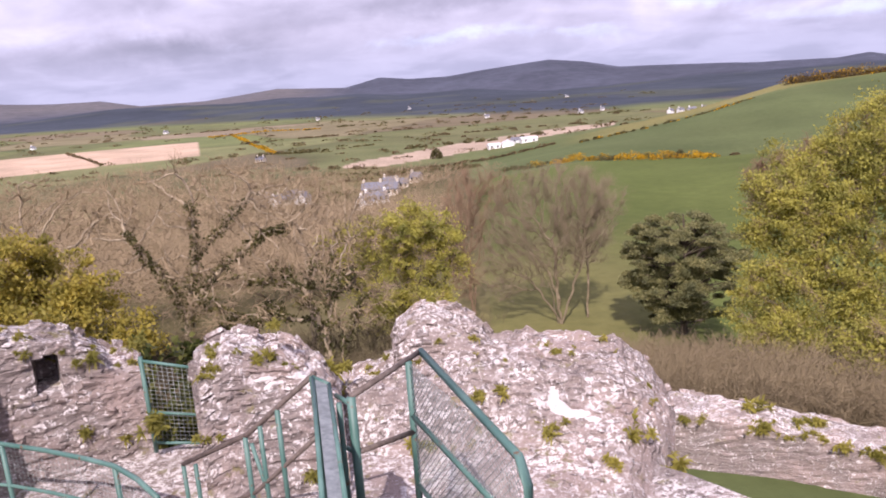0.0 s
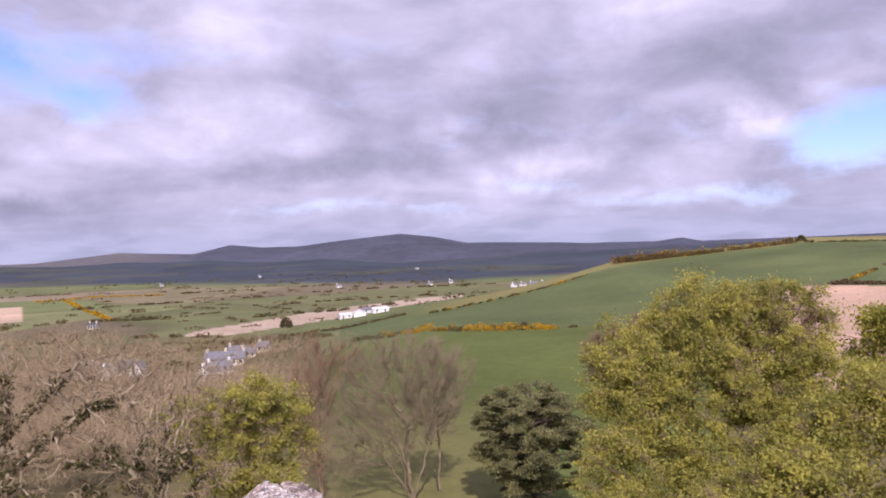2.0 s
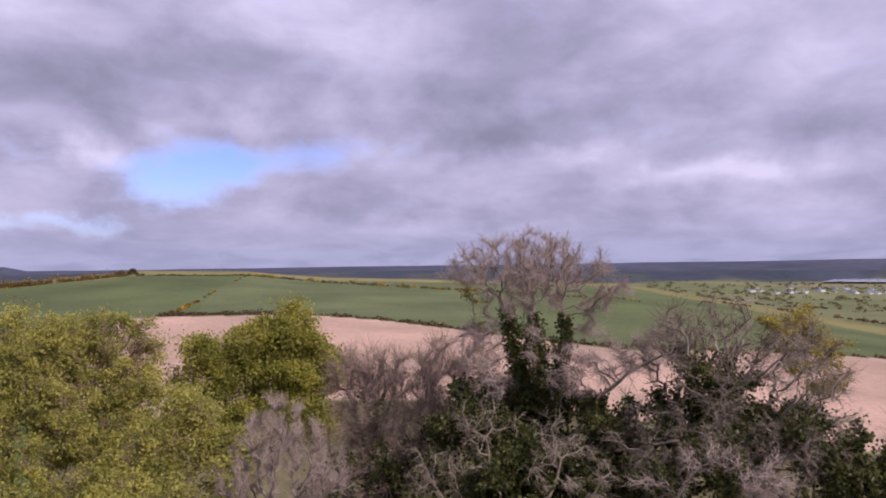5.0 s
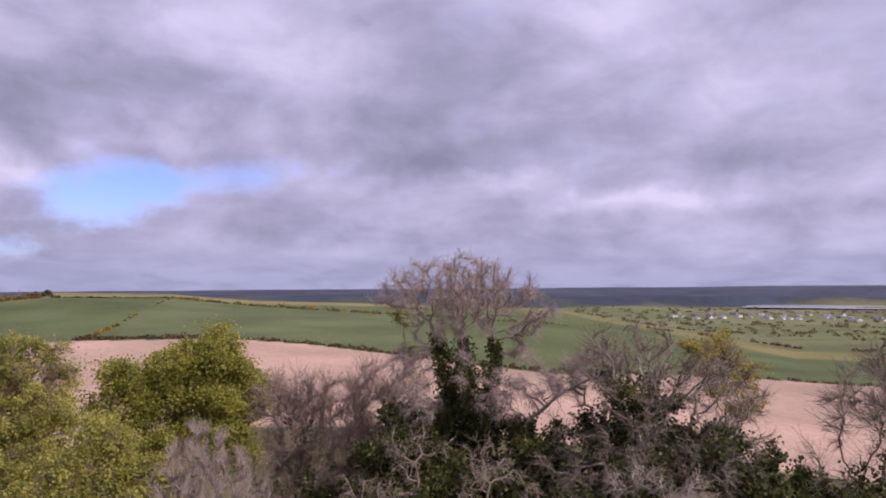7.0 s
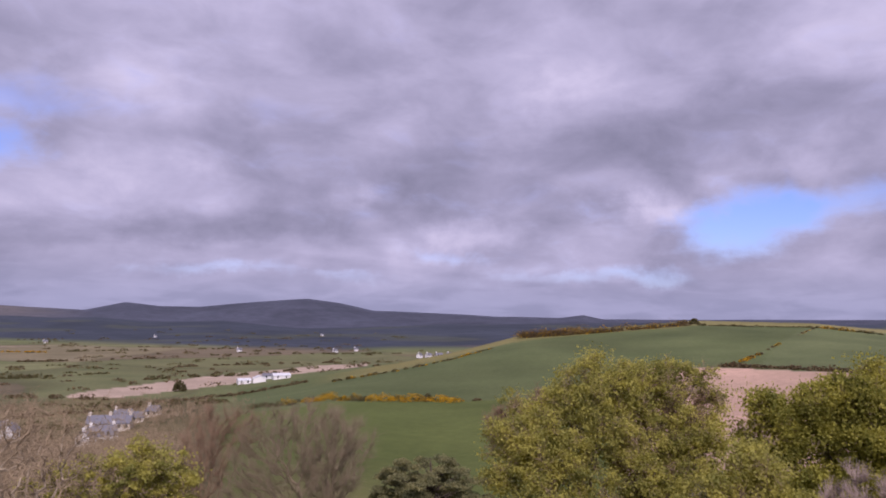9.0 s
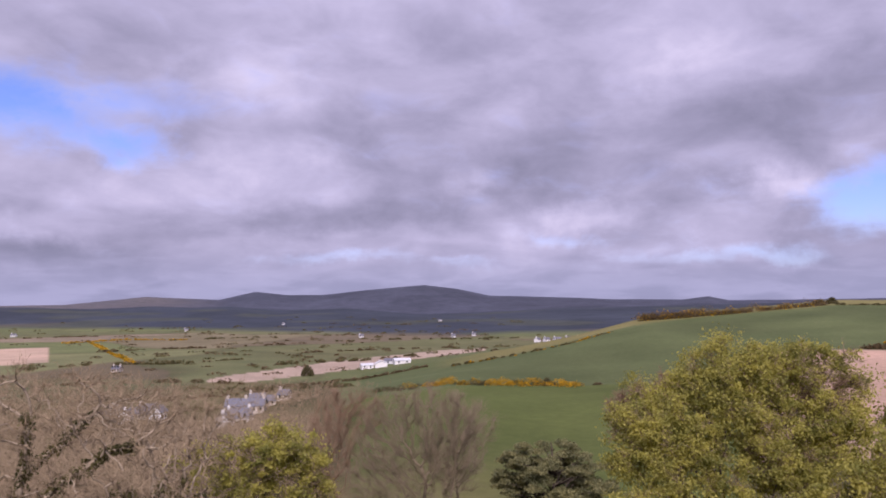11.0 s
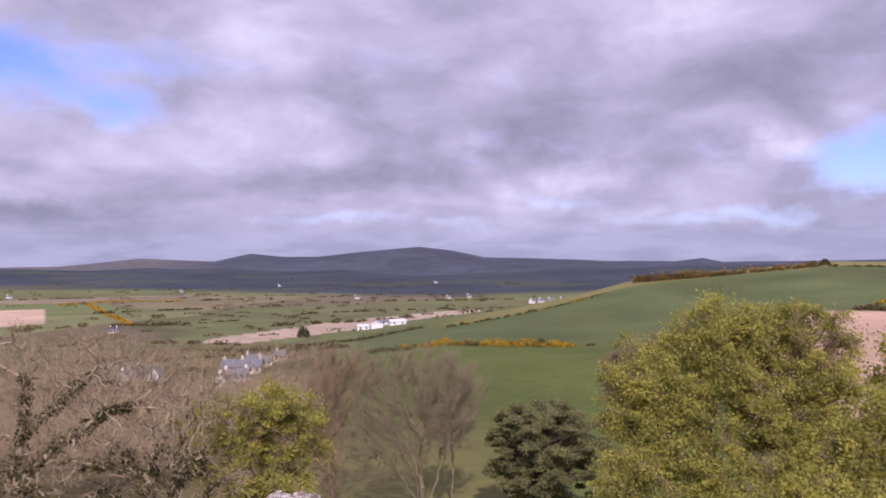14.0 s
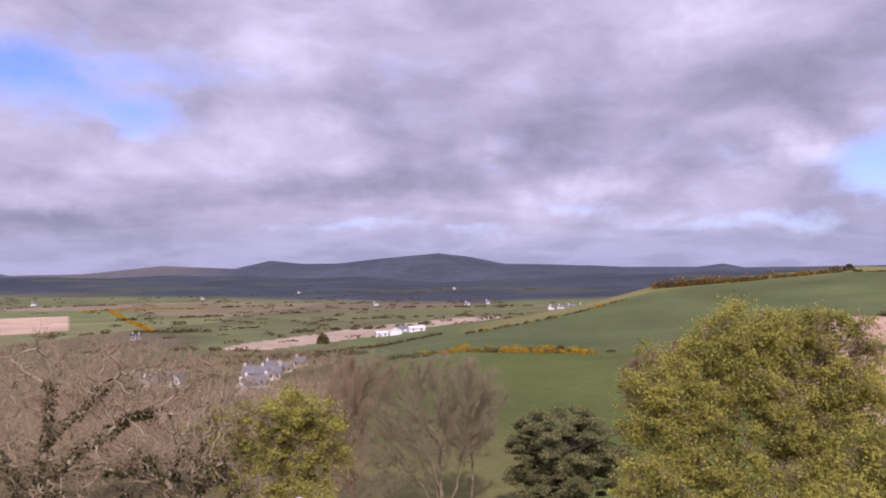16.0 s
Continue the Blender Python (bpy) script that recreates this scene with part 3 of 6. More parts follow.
def masonry(name, az0, az1, section, step, amp, seed, label, recess=None, rag=0.07):
    """A stretch of rubble wall: section(az) gives its outline as (distance, height) points from the foot of the near side over the top to the far foot."""
    n_u = max(8, int(math.radians(az1 - az0) * 8.5 / step))
    us = np.linspace(az0, az1, n_u)
    n_v = None
    grid = []
    for u in us:
        pts = np.array(section(u), float)
        d = np.concatenate([[0], np.cumsum(np.hypot(*np.diff(pts, axis=0).T))])
        n_v = n_v or max(12, int(d[-1] / step))
        s = np.linspace(0, d[-1], n_v)
        grid.append(np.stack([np.interp(s, d, pts[:, 0]), np.interp(s, d, pts[:, 1])], axis=1))
    grid = np.array(grid)
    top = grid[:, :, 1].max(axis=1)
    co = np.empty((n_u, n_v, 3))
    for i, u in enumerate(us):
        for j in range(n_v):
            rr, z = grid[i, j]
            p = polar(u, rr, z)
            q = p + Vector((seed * 7.3, 0, 0))
            lump = noise.fractal(q * 1.1, 1.0, 2.0, 4)
            chip = noise.fractal(q * 6.0, 0.8, 2.0, 4)
            stone = noise.cell(Vector((q.x * 3.6 + 0.3 * math.floor(q.z * 11), q.y * 3.6, q.z * 11 + chip * 0.5)))
            off = amp * (lump * 0.55 + chip * 0.4) + 0.022 * (stone - 0.5)
            high = max(0.0, 1 - (top[i] - z) / 0.35)
            dz = high * rag * (noise.fractal(q * 2.3, 0.9, 2.0, 4) * 1.0 + noise.cell(q * 5.0) * 0.4)
            if recess and recess[0] < u < recess[1] and recess[2] < z < recess[3] and j < n_v * 0.5:
                rr += recess[4]
            co[i, j] = polar(u, rr - off, z + dz + off * 0.3)
    i, j = np.meshgrid(np.arange(n_u - 1), np.arange(n_v - 1), indexing="ij")
    f = np.stack([i * n_v + j, (i + 1) * n_v + j, (i + 1) * n_v + j + 1, i * n_v + j + 1], axis=-1).reshape(-1, 4)
    caps = [np.arange(n_v)[None, ::1], (np.arange(n_v) + (n_u - 1) * n_v)[None, ::-1]]
    ob = link(name, co.reshape(-1, 3), [f] + caps, ROCK)
    tagged(ob, label, "wall", kind="structure")
    return ob, co


STONES = []


def stone_meshes():
    rng = random.Random(4)
    for k in range(14):
        bm = bmesh.new()
        bmesh.ops.create_cube(bm, size=1.0)
        for v in bm.verts:
            front = v.co.y > 0
            v.co.x *= (0.8 if front else 1.0) * rng.uniform(0.8, 1.05)
            v.co.z *= (0.75 if front else 1.0) * rng.uniform(0.7, 1.1)
            v.co.y += rng.uniform(-0.15, 0.15)
        bmesh.ops.bevel(bm, geom=bm.edges[:], offset=0.09, segments=1, affect="EDGES")
        me = bpy.data.meshes.new("stone")
        bm.to_mesh(me)
        bm.free()
        me.materials.append(ROCK)
        STONES.append(me)


stone_meshes()


def face_stones(wall, co, count, seed, lo=0.0, hi=0.55, wide=(0.09, 0.26), tall=(0.03, 0.075)):
    """Single stones standing a little proud of a wall's near side, laid in rough courses."""
    rng = random.Random(seed)
    n_u, n_v = co.shape[:2]
    for _ in range(count):
        i, j = rng.randrange(1, n_u - 2), int(n_v * rng.uniform(lo, hi))
        j = min(max(1, j), n_v - 3)
        p = Vector(co[i, j])
        side = (Vector(co[i + 1, j]) - Vector(co[i - 1, j])).normalized()
        up = (Vector(co[i, j + 1]) - Vector(co[i, j - 1])).normalized()
        out = side.cross(up).normalized()
        if out.dot(p - Vector((0, 0, EYE))) > 0:
            out = -out
        up = out.cross(side).normalized() if out.cross(side).z > 0 else side.cross(out).normalized()
        w, h = rng.uniform(*wide), rng.uniform(*tall)
        ob = new("stone", STONES[rng.randrange(len(STONES))])
        side2 = out.cross(up)
        rot = Matrix((side2, out, up)).transposed().to_4x4()
        ob.matrix_world = Matrix.Translation(p - out * 0.025) @ rot @ pose(0, 0, 0, rng.uniform(-6, 6), rng.uniform(-4, 4), rng.uniform(-6, 6)) @ Matrix.Diagonal((w, rng.uniform(0.07, 0.13), h, 1))
        ob.parent = wall
    return wall


def el_z(az, r, pairs):
    return EYE + r * math.tan(radians(along(pairs, az)))


PARAPET_TOP = [(-42, -12.6), (-34, -13.5), (-32.6, -13.8), (-30.6, -14.2), (-28.5, -14.7), (-27.2, -15.8), (-26.2, -16.6), (-24, -17.6)]
STUB_TOP = [(-20.9, -20.2), (-20.5, -18.6), (-19.9, -17.7), (-17.8, -17.0), (-15.5, -17.6), (-12.7, -18.5), (-10.7, -20.1), (-9.4, -22.0)]
MASS_TOP = [(-10.5, -21.8), (-9.4, -21.2), (-5.1, -20.0), (0, -19.4), (3.1, -19.1), (9.3, -19.4), (13.6, -19.9), (15.2, -21.0), (16.2, -22.0), (17.3, -23.6), (17.9, -25.2)]
LUMP_TOP = [(-4.9, -18.6), (-4.4, -17.6), (-3.4, -16.9), (-2.2, -16.5), (0.2, -16.8), (1.6, -17.4), (2.6, -18.3), (3.3, -19.4)]


def parapet_section(az):
    t = el_z(az, 9.6, PARAPET_TOP) - 0.11
    return [(8.85, 54.6), (8.9, 55.8), (9.0, t - 0.08), (9.1, t), (9.65, t + 0.04), (9.8, t - 0.1), (9.85, 48.0)]


def stub_section(az):
    t = el_z(az, 8.3, STUB_TOP) - 0.12
    return [(7.0, 54.6), (7.15, 55.9), (7.35, min(56.6, t - 0.25)), (7.6, t - 0.03), (7.85, t), (8.5, t - 0.02), (8.7, t - 0.3), (8.8, 48.0)]


def mass_section(az):
    t = el_z(az, 9.5, MASS_TOP) - 0.13
    low = min(1.0, max(0.0, (az - 2) / 6))
    return [(6.9 - 0.7 * low, 53.6), (7.1 - 0.65 * low, 55.2), (7.45 - 0.75 * low, min(55.75, t - 0.6)), (7.8 - 0.3 * low, min(55.95, t - 0.45)), (8.15, t - 0.25), (8.4, t - 0.08), (8.7, t), (9.5, t + 0.02), (9.9, t - 0.15), (10.1, 48.0)]


def lump_section(az):
    t = el_z(az, 9.8, LUMP_TOP) - 0.12
    b = 56.2
    return [(8.8, b), (8.95, b + (t - b) * 0.7), (9.3, t), (9.9, t - 0.02), (10.3, b + (t - b) * 0.5), (10.4, b)]


def curtain_section(az):
    t = 50.15 - 0.035 * max(0, az - 18)
    return [(20.7, 47.5), (20.8, t - 0.1), (21.0, t), (22.2, t + 0.03), (22.5, t - 0.3), (22.6, 44.0)]


parapet, parapet_co = masonry("wall_parapet", -44, -24.1, parapet_section, 0.036, 0.05, 1, "pinkish-grey rubble parapet with a small square loophole", recess=(-31.0, -29.75, 56.86, 57.26, 0.55))
stub, stub_co = masonry("wall_stub", -20.9, -9.4, stub_section, 0.036, 0.07, 2, "broken rubble wall end with white lichen", rag=0.1)
mass, mass_co = masonry("wall_keep", -10.5, 17.9, mass_section, 0.036, 0.08, 3, "broad ruined rubble keep wall with lichen and plants", rag=0.08)
lump, lump_co = masonry("wall_lump", -4.9, 3.3, lump_section, 0.036, 0.06, 4, "rounded rubble lump capped with moss", rag=0.08)
curtain, curtain_co = masonry("wall_curtain", 8, 75, curtain_section, 0.12, 0.10, 5, "low ruined curtain wall with grassy top", rag=0.12)


def pier_wall():
    """A wall that runs from the parapet towards the platform, seen on its shaded side."""
    a, b = polar(-34.6, 8.95, 0), polar(-56.0, 6.0, 0)
    run = (b - a).normalized()
    out = Vector((-run.y, run.x, 0))
    n_u, n_v = 70, 70
    prof = [(0.0, 54.4), (0.0, 57.85), (-0.08, 57.98), (-0.6, 58.05), (-0.7, 57.9), (-0.7, 54.4)]
    d = np.concatenate([[0], np.cumsum([math.dist(p, q) for p, q in zip(prof, prof[1:])])])
    co = np.empty((n_u, n_v, 3))
    for i in range(n_u):
        for j in range(n_v):
            s = d[-1] * j / (n_v - 1)
            o, z = np.interp(s, d, [p[0] for p in prof]), np.interp(s, d, [p[1] for p in prof])
            p = a + run * (i / (n_u - 1) * (b - a).length) - out * o * (1 if out.x > 0 else -1) * -1
            p.z = z
            k = noise.fractal(p * 2.0, 0.9, 2.0, 4) * 0.06 + noise.cell(Vector((p.x * 5, p.y * 5, p.z * 9))) * 0.03
            co[i, j] = p + out * k + Vector((0, 0, k))
    i, j = np.meshgrid(np.arange(n_u - 1), np.arange(n_v - 1), indexing="ij")
    f = np.stack([i * n_v + j, (i + 1) * n_v + j, (i + 1) * n_v + j + 1, i * n_v + j + 1], axis=-1).reshape(-1, 4)
    ob = link("wall_pier", co.reshape(-1, 3), [f, np.arange(n_v)[None], (np.arange(n_v) + (n_u - 1) * n_v)[None]], ROCK)
    tagged(ob, "shaded rubble cross wall of the keep", "wall", kind="structure")


pier_wall()


def slab(name, ring, z0, z1, mat, label):
    """A rough floor slab over a ring of (bearing, distance)."""
    n = len(ring)
    v = [polar(a, r, z1) for a, r in ring] + [polar(a, r, z0) for a, r in ring]
    f = [np.array([[i, (i + 1) % n, n + (i + 1) % n, n + i] for i in range(n)]), np.arange(n)[None, ::-1], np.arange(n, 2 * n)[None]]
    return tagged(link(name, v, f, mat), label, "floor", kind="structure")


slab("floor_walk", [(a, 8.95) for a in range(-60, 11, 5)] + [(a, 4.4) for a in range(10, -61, -5)], 47.0, 55.85, ROCK, "worn stone wall walk of the keep")
slab("floor_platform", [(a, 2.1) for a in range(0, 360, 20)], 47.0, 58.35, ROCK, "stone viewing platform on top of the keep")
slab("floor_landing", [(-30, 4.4), (-12, 4.4), (8, 4.4), (8, 2.2), (-30, 2.2)], 47.0, 56.85, ROCK, "stone landing at the head of the stair")


def keep_base():
    """The round body of the keep under the wall walk."""
    n = 40
    v, f = [], []
    for k, (rad, z) in enumerate(((5.5, 46.0), (5.3, 52.0), (5.2, 55.6), (0.2, 55.6))):
        v += [(-1.2 + rad * math.cos(2 * math.pi * i / n), 3.6 + rad * math.sin(2 * math.pi * i / n), z) for i in range(n)]
        if k:
            f += [((k - 1) * n + i, (k - 1) * n + (i + 1) % n, k * n + (i + 1) % n, k * n + i) for i in range(n)]
    tagged(link("wall_tower", v, np.array(f), ROCK), "round rubble tower carrying the wall walk", "wall", kind="structure")


keep_base()


# ---- trees ----
def bezier(a, b, c, k):
    t = np.linspace(0, 1, k)[:, None]
    return a * (1 - t) ** 2 + b * 2 * t * (1 - t) + c * t * t


class Wood:
    """The tapered limbs of one tree."""

    def __init__(self):
        self.p0, self.p1, self.r0, self.r1 = [], [], [], []

    def path(self, pts, ra, rb):
        r = np.linspace(ra, rb, len(pts))
        self.p0.append(pts[:-1])
        self.p1.append(pts[1:])
        self.r0.append(r[:-1])
        self.r1.append(r[1:])

    def mesh(self, name, sides, mat, parent, label=""):
        v, f = tubes(np.concatenate(self.p0), np.concatenate(self.p1), np.concatenate(self.r0), np.concatenate(self.r1), sides)
        return link(name, v, f, mat, parent, sides > 3, label)


def in_crown(rng, lobes, lo, hi):
    """A place in one of the crown's lobes, between two shares of its radius."""
    weight = np.array([l[1][0] * l[1][1] * l[1][2] for l in lobes])
    c, s = lobes[rng.choice(len(lobes), p=weight / weight.sum())]
    d = unit(rng.normal(size=3))
    return np.array(c) + d * np.array(s) * rng.uniform(lo, hi)


def grow(rng, stems, lobes, goals, step, reach, kill, girth, twig_r, wander=0.25, lift=0.0):
    """Limbs that grow from the stems towards goals strewn through the crown's lobes. Returns nodes, their parents, their radii and which belong to a stem."""
    nodes, parent, on_stem = [], [], []
    for stem in stems:
        stem = np.asarray(stem, float)
        length = np.concatenate([[0], np.cumsum(np.linalg.norm(np.diff(stem, axis=0), axis=1))])
        k = max(3, int(length[-1] / step))
        pts = np.stack([np.interp(np.linspace(0, length[-1], k), length, stem[:, i]) for i in range(3)], axis=1)
        pts[1:] += rng.normal(size=(k - 1, 3)) * step * 0.12
        first = -1
        if nodes:
            d = np.linalg.norm(np.array(nodes) - pts[0], axis=1)
            first = int(d.argmin())
        for i, p in enumerate(pts):
            parent.append(first if i == 0 else len(nodes) - 1)
            nodes.append(p)
            on_stem.append(True)
    aim_at = np.array([in_crown(rng, lobes, 0.15, 1.0) if rng.rand() < 0.75 else in_crown(rng, lobes, 0.8, 1.14) for _ in range(goals)])
    at = np.array(nodes)
    d = np.linalg.norm(aim_at[:, None] - at[None], axis=2)
    near, dist = d.argmin(axis=1), d.min(axis=1)
    kids = np.zeros(60000, int)
    for _ in range(130):
        keep = dist > kill
        aim_at, near, dist = aim_at[keep], near[keep], dist[keep]
        if not len(aim_at):
            break
        pull = dist < max(reach, dist.min() + step)
        who, back = np.unique(near[pull], return_inverse=True)
        way_to = np.zeros((len(who), 3))
        np.add.at(way_to, back, unit(aim_at[pull] - at[near[pull]]))
        ok = kids[who] < 4
        who, way_to = who[ok], way_to[ok]
        if not len(who):
            break
        fresh = at[who] + unit(unit(way_to) + rng.normal(size=way_to.shape) * wander + [0, 0, lift]) * step * rng.uniform(0.75, 1.2, (len(who), 1))
        kids[who] += 1
        o = len(at)
        at = np.concatenate([at, fresh])
        parent += [int(w) for w in who]
        on_stem += [False] * len(who)
        d = np.linalg.norm(aim_at[:, None] - fresh[None], axis=2)
        better = d.min(axis=1) < dist
        near = np.where(better, o + d.argmin(axis=1), near)
        dist = np.minimum(dist, d.min(axis=1))
        if len(at) > 9000:
            break
    parent = np.array(parent)
    load = np.full(len(at), 0.0)
    leafy = np.ones(len(at), bool)
    leafy[parent[parent >= 0]] = False
    load[leafy] = (twig_r * 1.5) ** 2.3
    for i in range(len(at) - 1, -1, -1):
        if parent[i] >= 0:
            load[parent[i]] += load[i]
    radius = np.minimum(load ** (1 / 2.3), girth)
    return at, parent, radius, np.array(on_stem), leafy


def skeleton(rng, base, lobes, girth, goals, n_twig, twig, droop=0.0, forks=1, twig_r=0.008, stems=None, step=0.4, wander=0.25, tip=1.5):
    """Trunks, limbs, branches and twigs that fill the lobes. Returns the thick wood, the thin wood, the tips and the stems' share of the thick wood."""
    base = np.array(base, float)
    mid = np.mean([l[0] for l in lobes], axis=0)
    if stems is None:
        stems = []
        low_z = min(l[0][2] - l[1][2] * 0.6 for l in lobes)
        for k in range(forks):
            goal = in_crown(rng, lobes, 0.0, 0.3) if forks > 1 else mid
            goal = base * 0.45 + goal * 0.55 if forks > 1 else np.array([mid[0], mid[1], max(low_z, base[2] + 1.0)])
            start = base + np.append(rng.normal(size=2) * 0.2 * (forks > 1), 0)
            stems.append([start, start * 0.5 + goal * 0.5 + np.append(rng.normal(size=2) * 0.15, 0.3), goal])
    else:
        stems = [[base] + [np.array(p) for p in stems[0]]] + [[np.array(p) for p in st] for st in stems[1:]]
    at, parent, radius, on_stem, leafy = grow(rng, stems, lobes, goals, step, step * 5.5, step * 1.5, girth, twig_r * tip / 1.5, wander, -droop * 0.12)
    radius = np.maximum(radius, np.where(on_stem, girth * 0.22, 0))
    thick, thin = Wood(), Wood()
    has = np.where(parent >= 0)[0]
    p0, p1 = at[parent[has]], at[has]
    r1, r0 = radius[has], np.minimum(radius[parent[has]], radius[has] * 1.35)
    big = r1 > max(0.022, twig_r * tip * 1.25)
    for w, m in ((thick, big), (thin, ~big)):
        w.p0, w.p1, w.r0, w.r1 = [p0[m]], [p1[m]], [r0[m]], [r1[m]]
    slim = has[radius[has] < max(0.03, twig_r * tip * 1.9)]
    pick = slim[rng.randint(0, len(slim), n_twig)]
    t = rng.rand(n_twig, 1)
    s = at[pick] * t + at[parent[pick]] * (1 - t)
    h = unit(at[pick] - at[parent[pick]])
    d = unit(h * 0.8 + unit(rng.normal(size=(n_twig, 3))) * 0.8 + unit(s - mid) * 0.35 - np.array([0, 0, droop]))
    length = twig * rng.uniform(0.35, 1.2, (n_twig, 1))
    m = s + d * length * 0.5 + rng.normal(size=s.shape) * 0.05 * twig
    e = m + unit(d + rng.normal(size=s.shape) * 0.35 - np.array([0, 0, droop * 0.5 - 0.15])) * length * 0.5
    one = np.full(n_twig, twig_r)
    thin.p0 += [s, m]
    thin.p1 += [m, e]
    thin.r0 += [one, one * 0.75]
    thin.r1 += [one * 0.75, one * 0.35]
    pick2 = rng.randint(0, n_twig, n_twig)
    s2 = m[pick2]
    d2 = unit(d[pick2] + unit(rng.normal(size=s2.shape)) * 0.9)
    e2 = s2 + d2 * length[pick2] * 0.5
    thin.p0.append(s2)
    thin.p1.append(e2)
    thin.r0.append(one * 0.6)
    thin.r1.append(one * 0.3)
    return thick, thin, np.concatenate([at[leafy], e])


def lobes_at(*specs):
    """Crown lobes from (bearing, elevation, distance, radius across, radius deep, radius high)."""
    return [(np.array(sight(a, e, r)), (w, d, h)) for a, e, r, w, d, h in specs]


def tree(name, seed, az, r, lobes, label, girth=0.25, goals=300, twigs=1500, twig=0.9, leaf=None, leaves=0, leaf_size=0.12, spread=0.3, twig_mat=TWIG_TAN, droop=0.0, ivy=0, forks=1, twig_r=0.008, stem_mat=BARK, ivy_top=0.7, ivy_spread=0.32, ivy_size=0.14, stems=None, step=0.4, wander=0.25, heads=75, ivy_all=False, ivy_mat=LEAF_IVY, tip=1.5, category="tree", group=""):
    rng = np.random.RandomState(seed)
    base = on_ground(az, r, 0.15)
    top = empty(name, base, label, category, group)
    shift = np.array(base)
    thick, thin, tips = skeleton(rng, base, lobes, girth, goals, twigs, twig, droop, forks, twig_r, stems, step, wander, tip)
    for w in (thick, thin):
        w.p0 = [p - shift for p in w.p0]
        w.p1 = [p - shift for p in w.p1]
    thick.mesh("trunk", 6, stem_mat, top)
    tagged(thin.mesh("twig_mass", 3, twig_mat, top), kind="stuff")
    if leaves:
        head = tips[rng.randint(0, len(tips), max(30, leaves // heads))]
        wide = rng.uniform(0.45, 1.5, len(head))
        pick = rng.randint(0, len(head), leaves)
        at = head[pick] - shift + rng.normal(size=(leaves, 3)) * [1.0, 1.0, 0.6] * spread * wide[pick][:, None]
        v, f = cards(at, leaf_size, rng)
        tagged(link("foliage", v, f, leaf, top), kind="stuff")
    if ivy:
        wood = (thick, thin) if ivy_all else (thick,)
        p0, p1 = np.concatenate([q for w in wood for q in w.p0]), np.concatenate([q for w in wood for q in w.p1])
        rad = np.concatenate([q for w in wood for q in w.r0])
        zs = (p0[:, 2] + p1[:, 2]) / 2
        use = np.where((zs < (lobes[0][0][2] - shift[2]) + lobes[0][1][2] * ivy_top) & ((rad > girth * 0.17) | ivy_all))[0]
        k = use[rng.randint(0, len(use), ivy)]
        t = rng.rand(ivy, 1)
        full = rng.uniform(0.35, 1.7, len(p0))[k][:, None]
        at = p0[k] * (1 - t) + p1[k] * t + unit(rng.normal(size=(ivy, 3))) * (rad[k][:, None] + rng.rand(ivy, 1) ** 0.8 * ivy_spread * full * 1.3)
        v, f = cards(at, ivy_size, rng, long=1.1)
        link("ivy", v, f, ivy_mat, top, label="dark glossy ivy leaves" if ivy_mat is LEAF_IVY else "olive moss and ivy")
    return top


tree("leafy_tree", 11, -31, 29, lobes_at((-32, -11.5, 29, 2.6, 2.2, 1.9), (-28.6, -12.5, 28, 1.6, 1.5, 1.6), (-26.8, -15.0, 27, 1.0, 1.0, 1.2), (-36, -11, 29, 2.4, 2.0, 2.0), (-30, -16, 27, 2.4, 1.8, 1.6), (-25, -16.5, 26, 1.0, 1.0, 0.9), (-22.8, -18.2, 26, 0.6, 0.6, 0.6)), "tree in golden-green spring leaf behind the parapet", 0.22, 420, 3000, 0.6, LEAF_GOLD, 48000, 0.095, 0.24)
tree("bare_tree", 12, -20.5, 34, lobes_at((-18.5, -8.6, 34, 4.2, 3.2, 2.6), (-23.8, -8.6, 34, 2.2, 2.0, 2.2), (-12, -9.6, 33, 2.6, 2.2, 2.6), (-20, -13.0, 33, 3.2, 2.2, 2.0), (-21.5, -5.9, 35, 1.7, 1.5, 1.1), (-15.0, -6.1, 35, 2.2, 1.5, 1.2)), "wide bare tree with tan twigs and some ivy", 0.38, 1000, 3000, 0.85, tip=2.7, stem_mat=LIMB_TAN, twig_mat=TWIG_TAN, ivy=5000, ivy_mat=MOSSY, ivy_top=0.2, twig_r=0.008, ivy_spread=0.16, ivy_size=0.12, stems=[[sight(-20.6, -18, 34), sight(-20.0, -14.5, 34)], [sight(-20.2, -16, 34), sight(-21.8, -12.5, 33.6), sight(-23.6, -9.5, 33.5)], [sight(-20.0, -14.6, 34), sight(-19.2, -11, 34), sight(-19.0, -8, 34.4)], [sight(-20.1, -15, 34), sight(-17.6, -12.6, 33), sight(-14.4, -10.6, 32.6)], [sight(-19.2, -11.5, 34), sight(-16.4, -9, 35), sight(-14.6, -7, 35)]], step=0.38, wander=0.34)
tree("bare_tree", 13, -10, 30, lobes_at((-10.5, -12.4, 30, 2.0, 1.8, 2.0), (-14.5, -14.5, 29, 1.8, 1.6, 1.8), (-8, -15.5, 30, 1.8, 1.6, 1.7), (-18, -15.6, 29, 1.6, 1.4, 1.3)), "low bare tree with pale arching twigs", 0.2, 480, 1500, 0.7, tip=2.4, stem_mat=LIMB_TAN, twig_mat=TWIG_TAN, droop=0.35, forks=3, ivy=3000, ivy_mat=MOSSY, ivy_top=-0.1, twig_r=0.011, ivy_spread=0.15, step=0.34, wander=0.42)
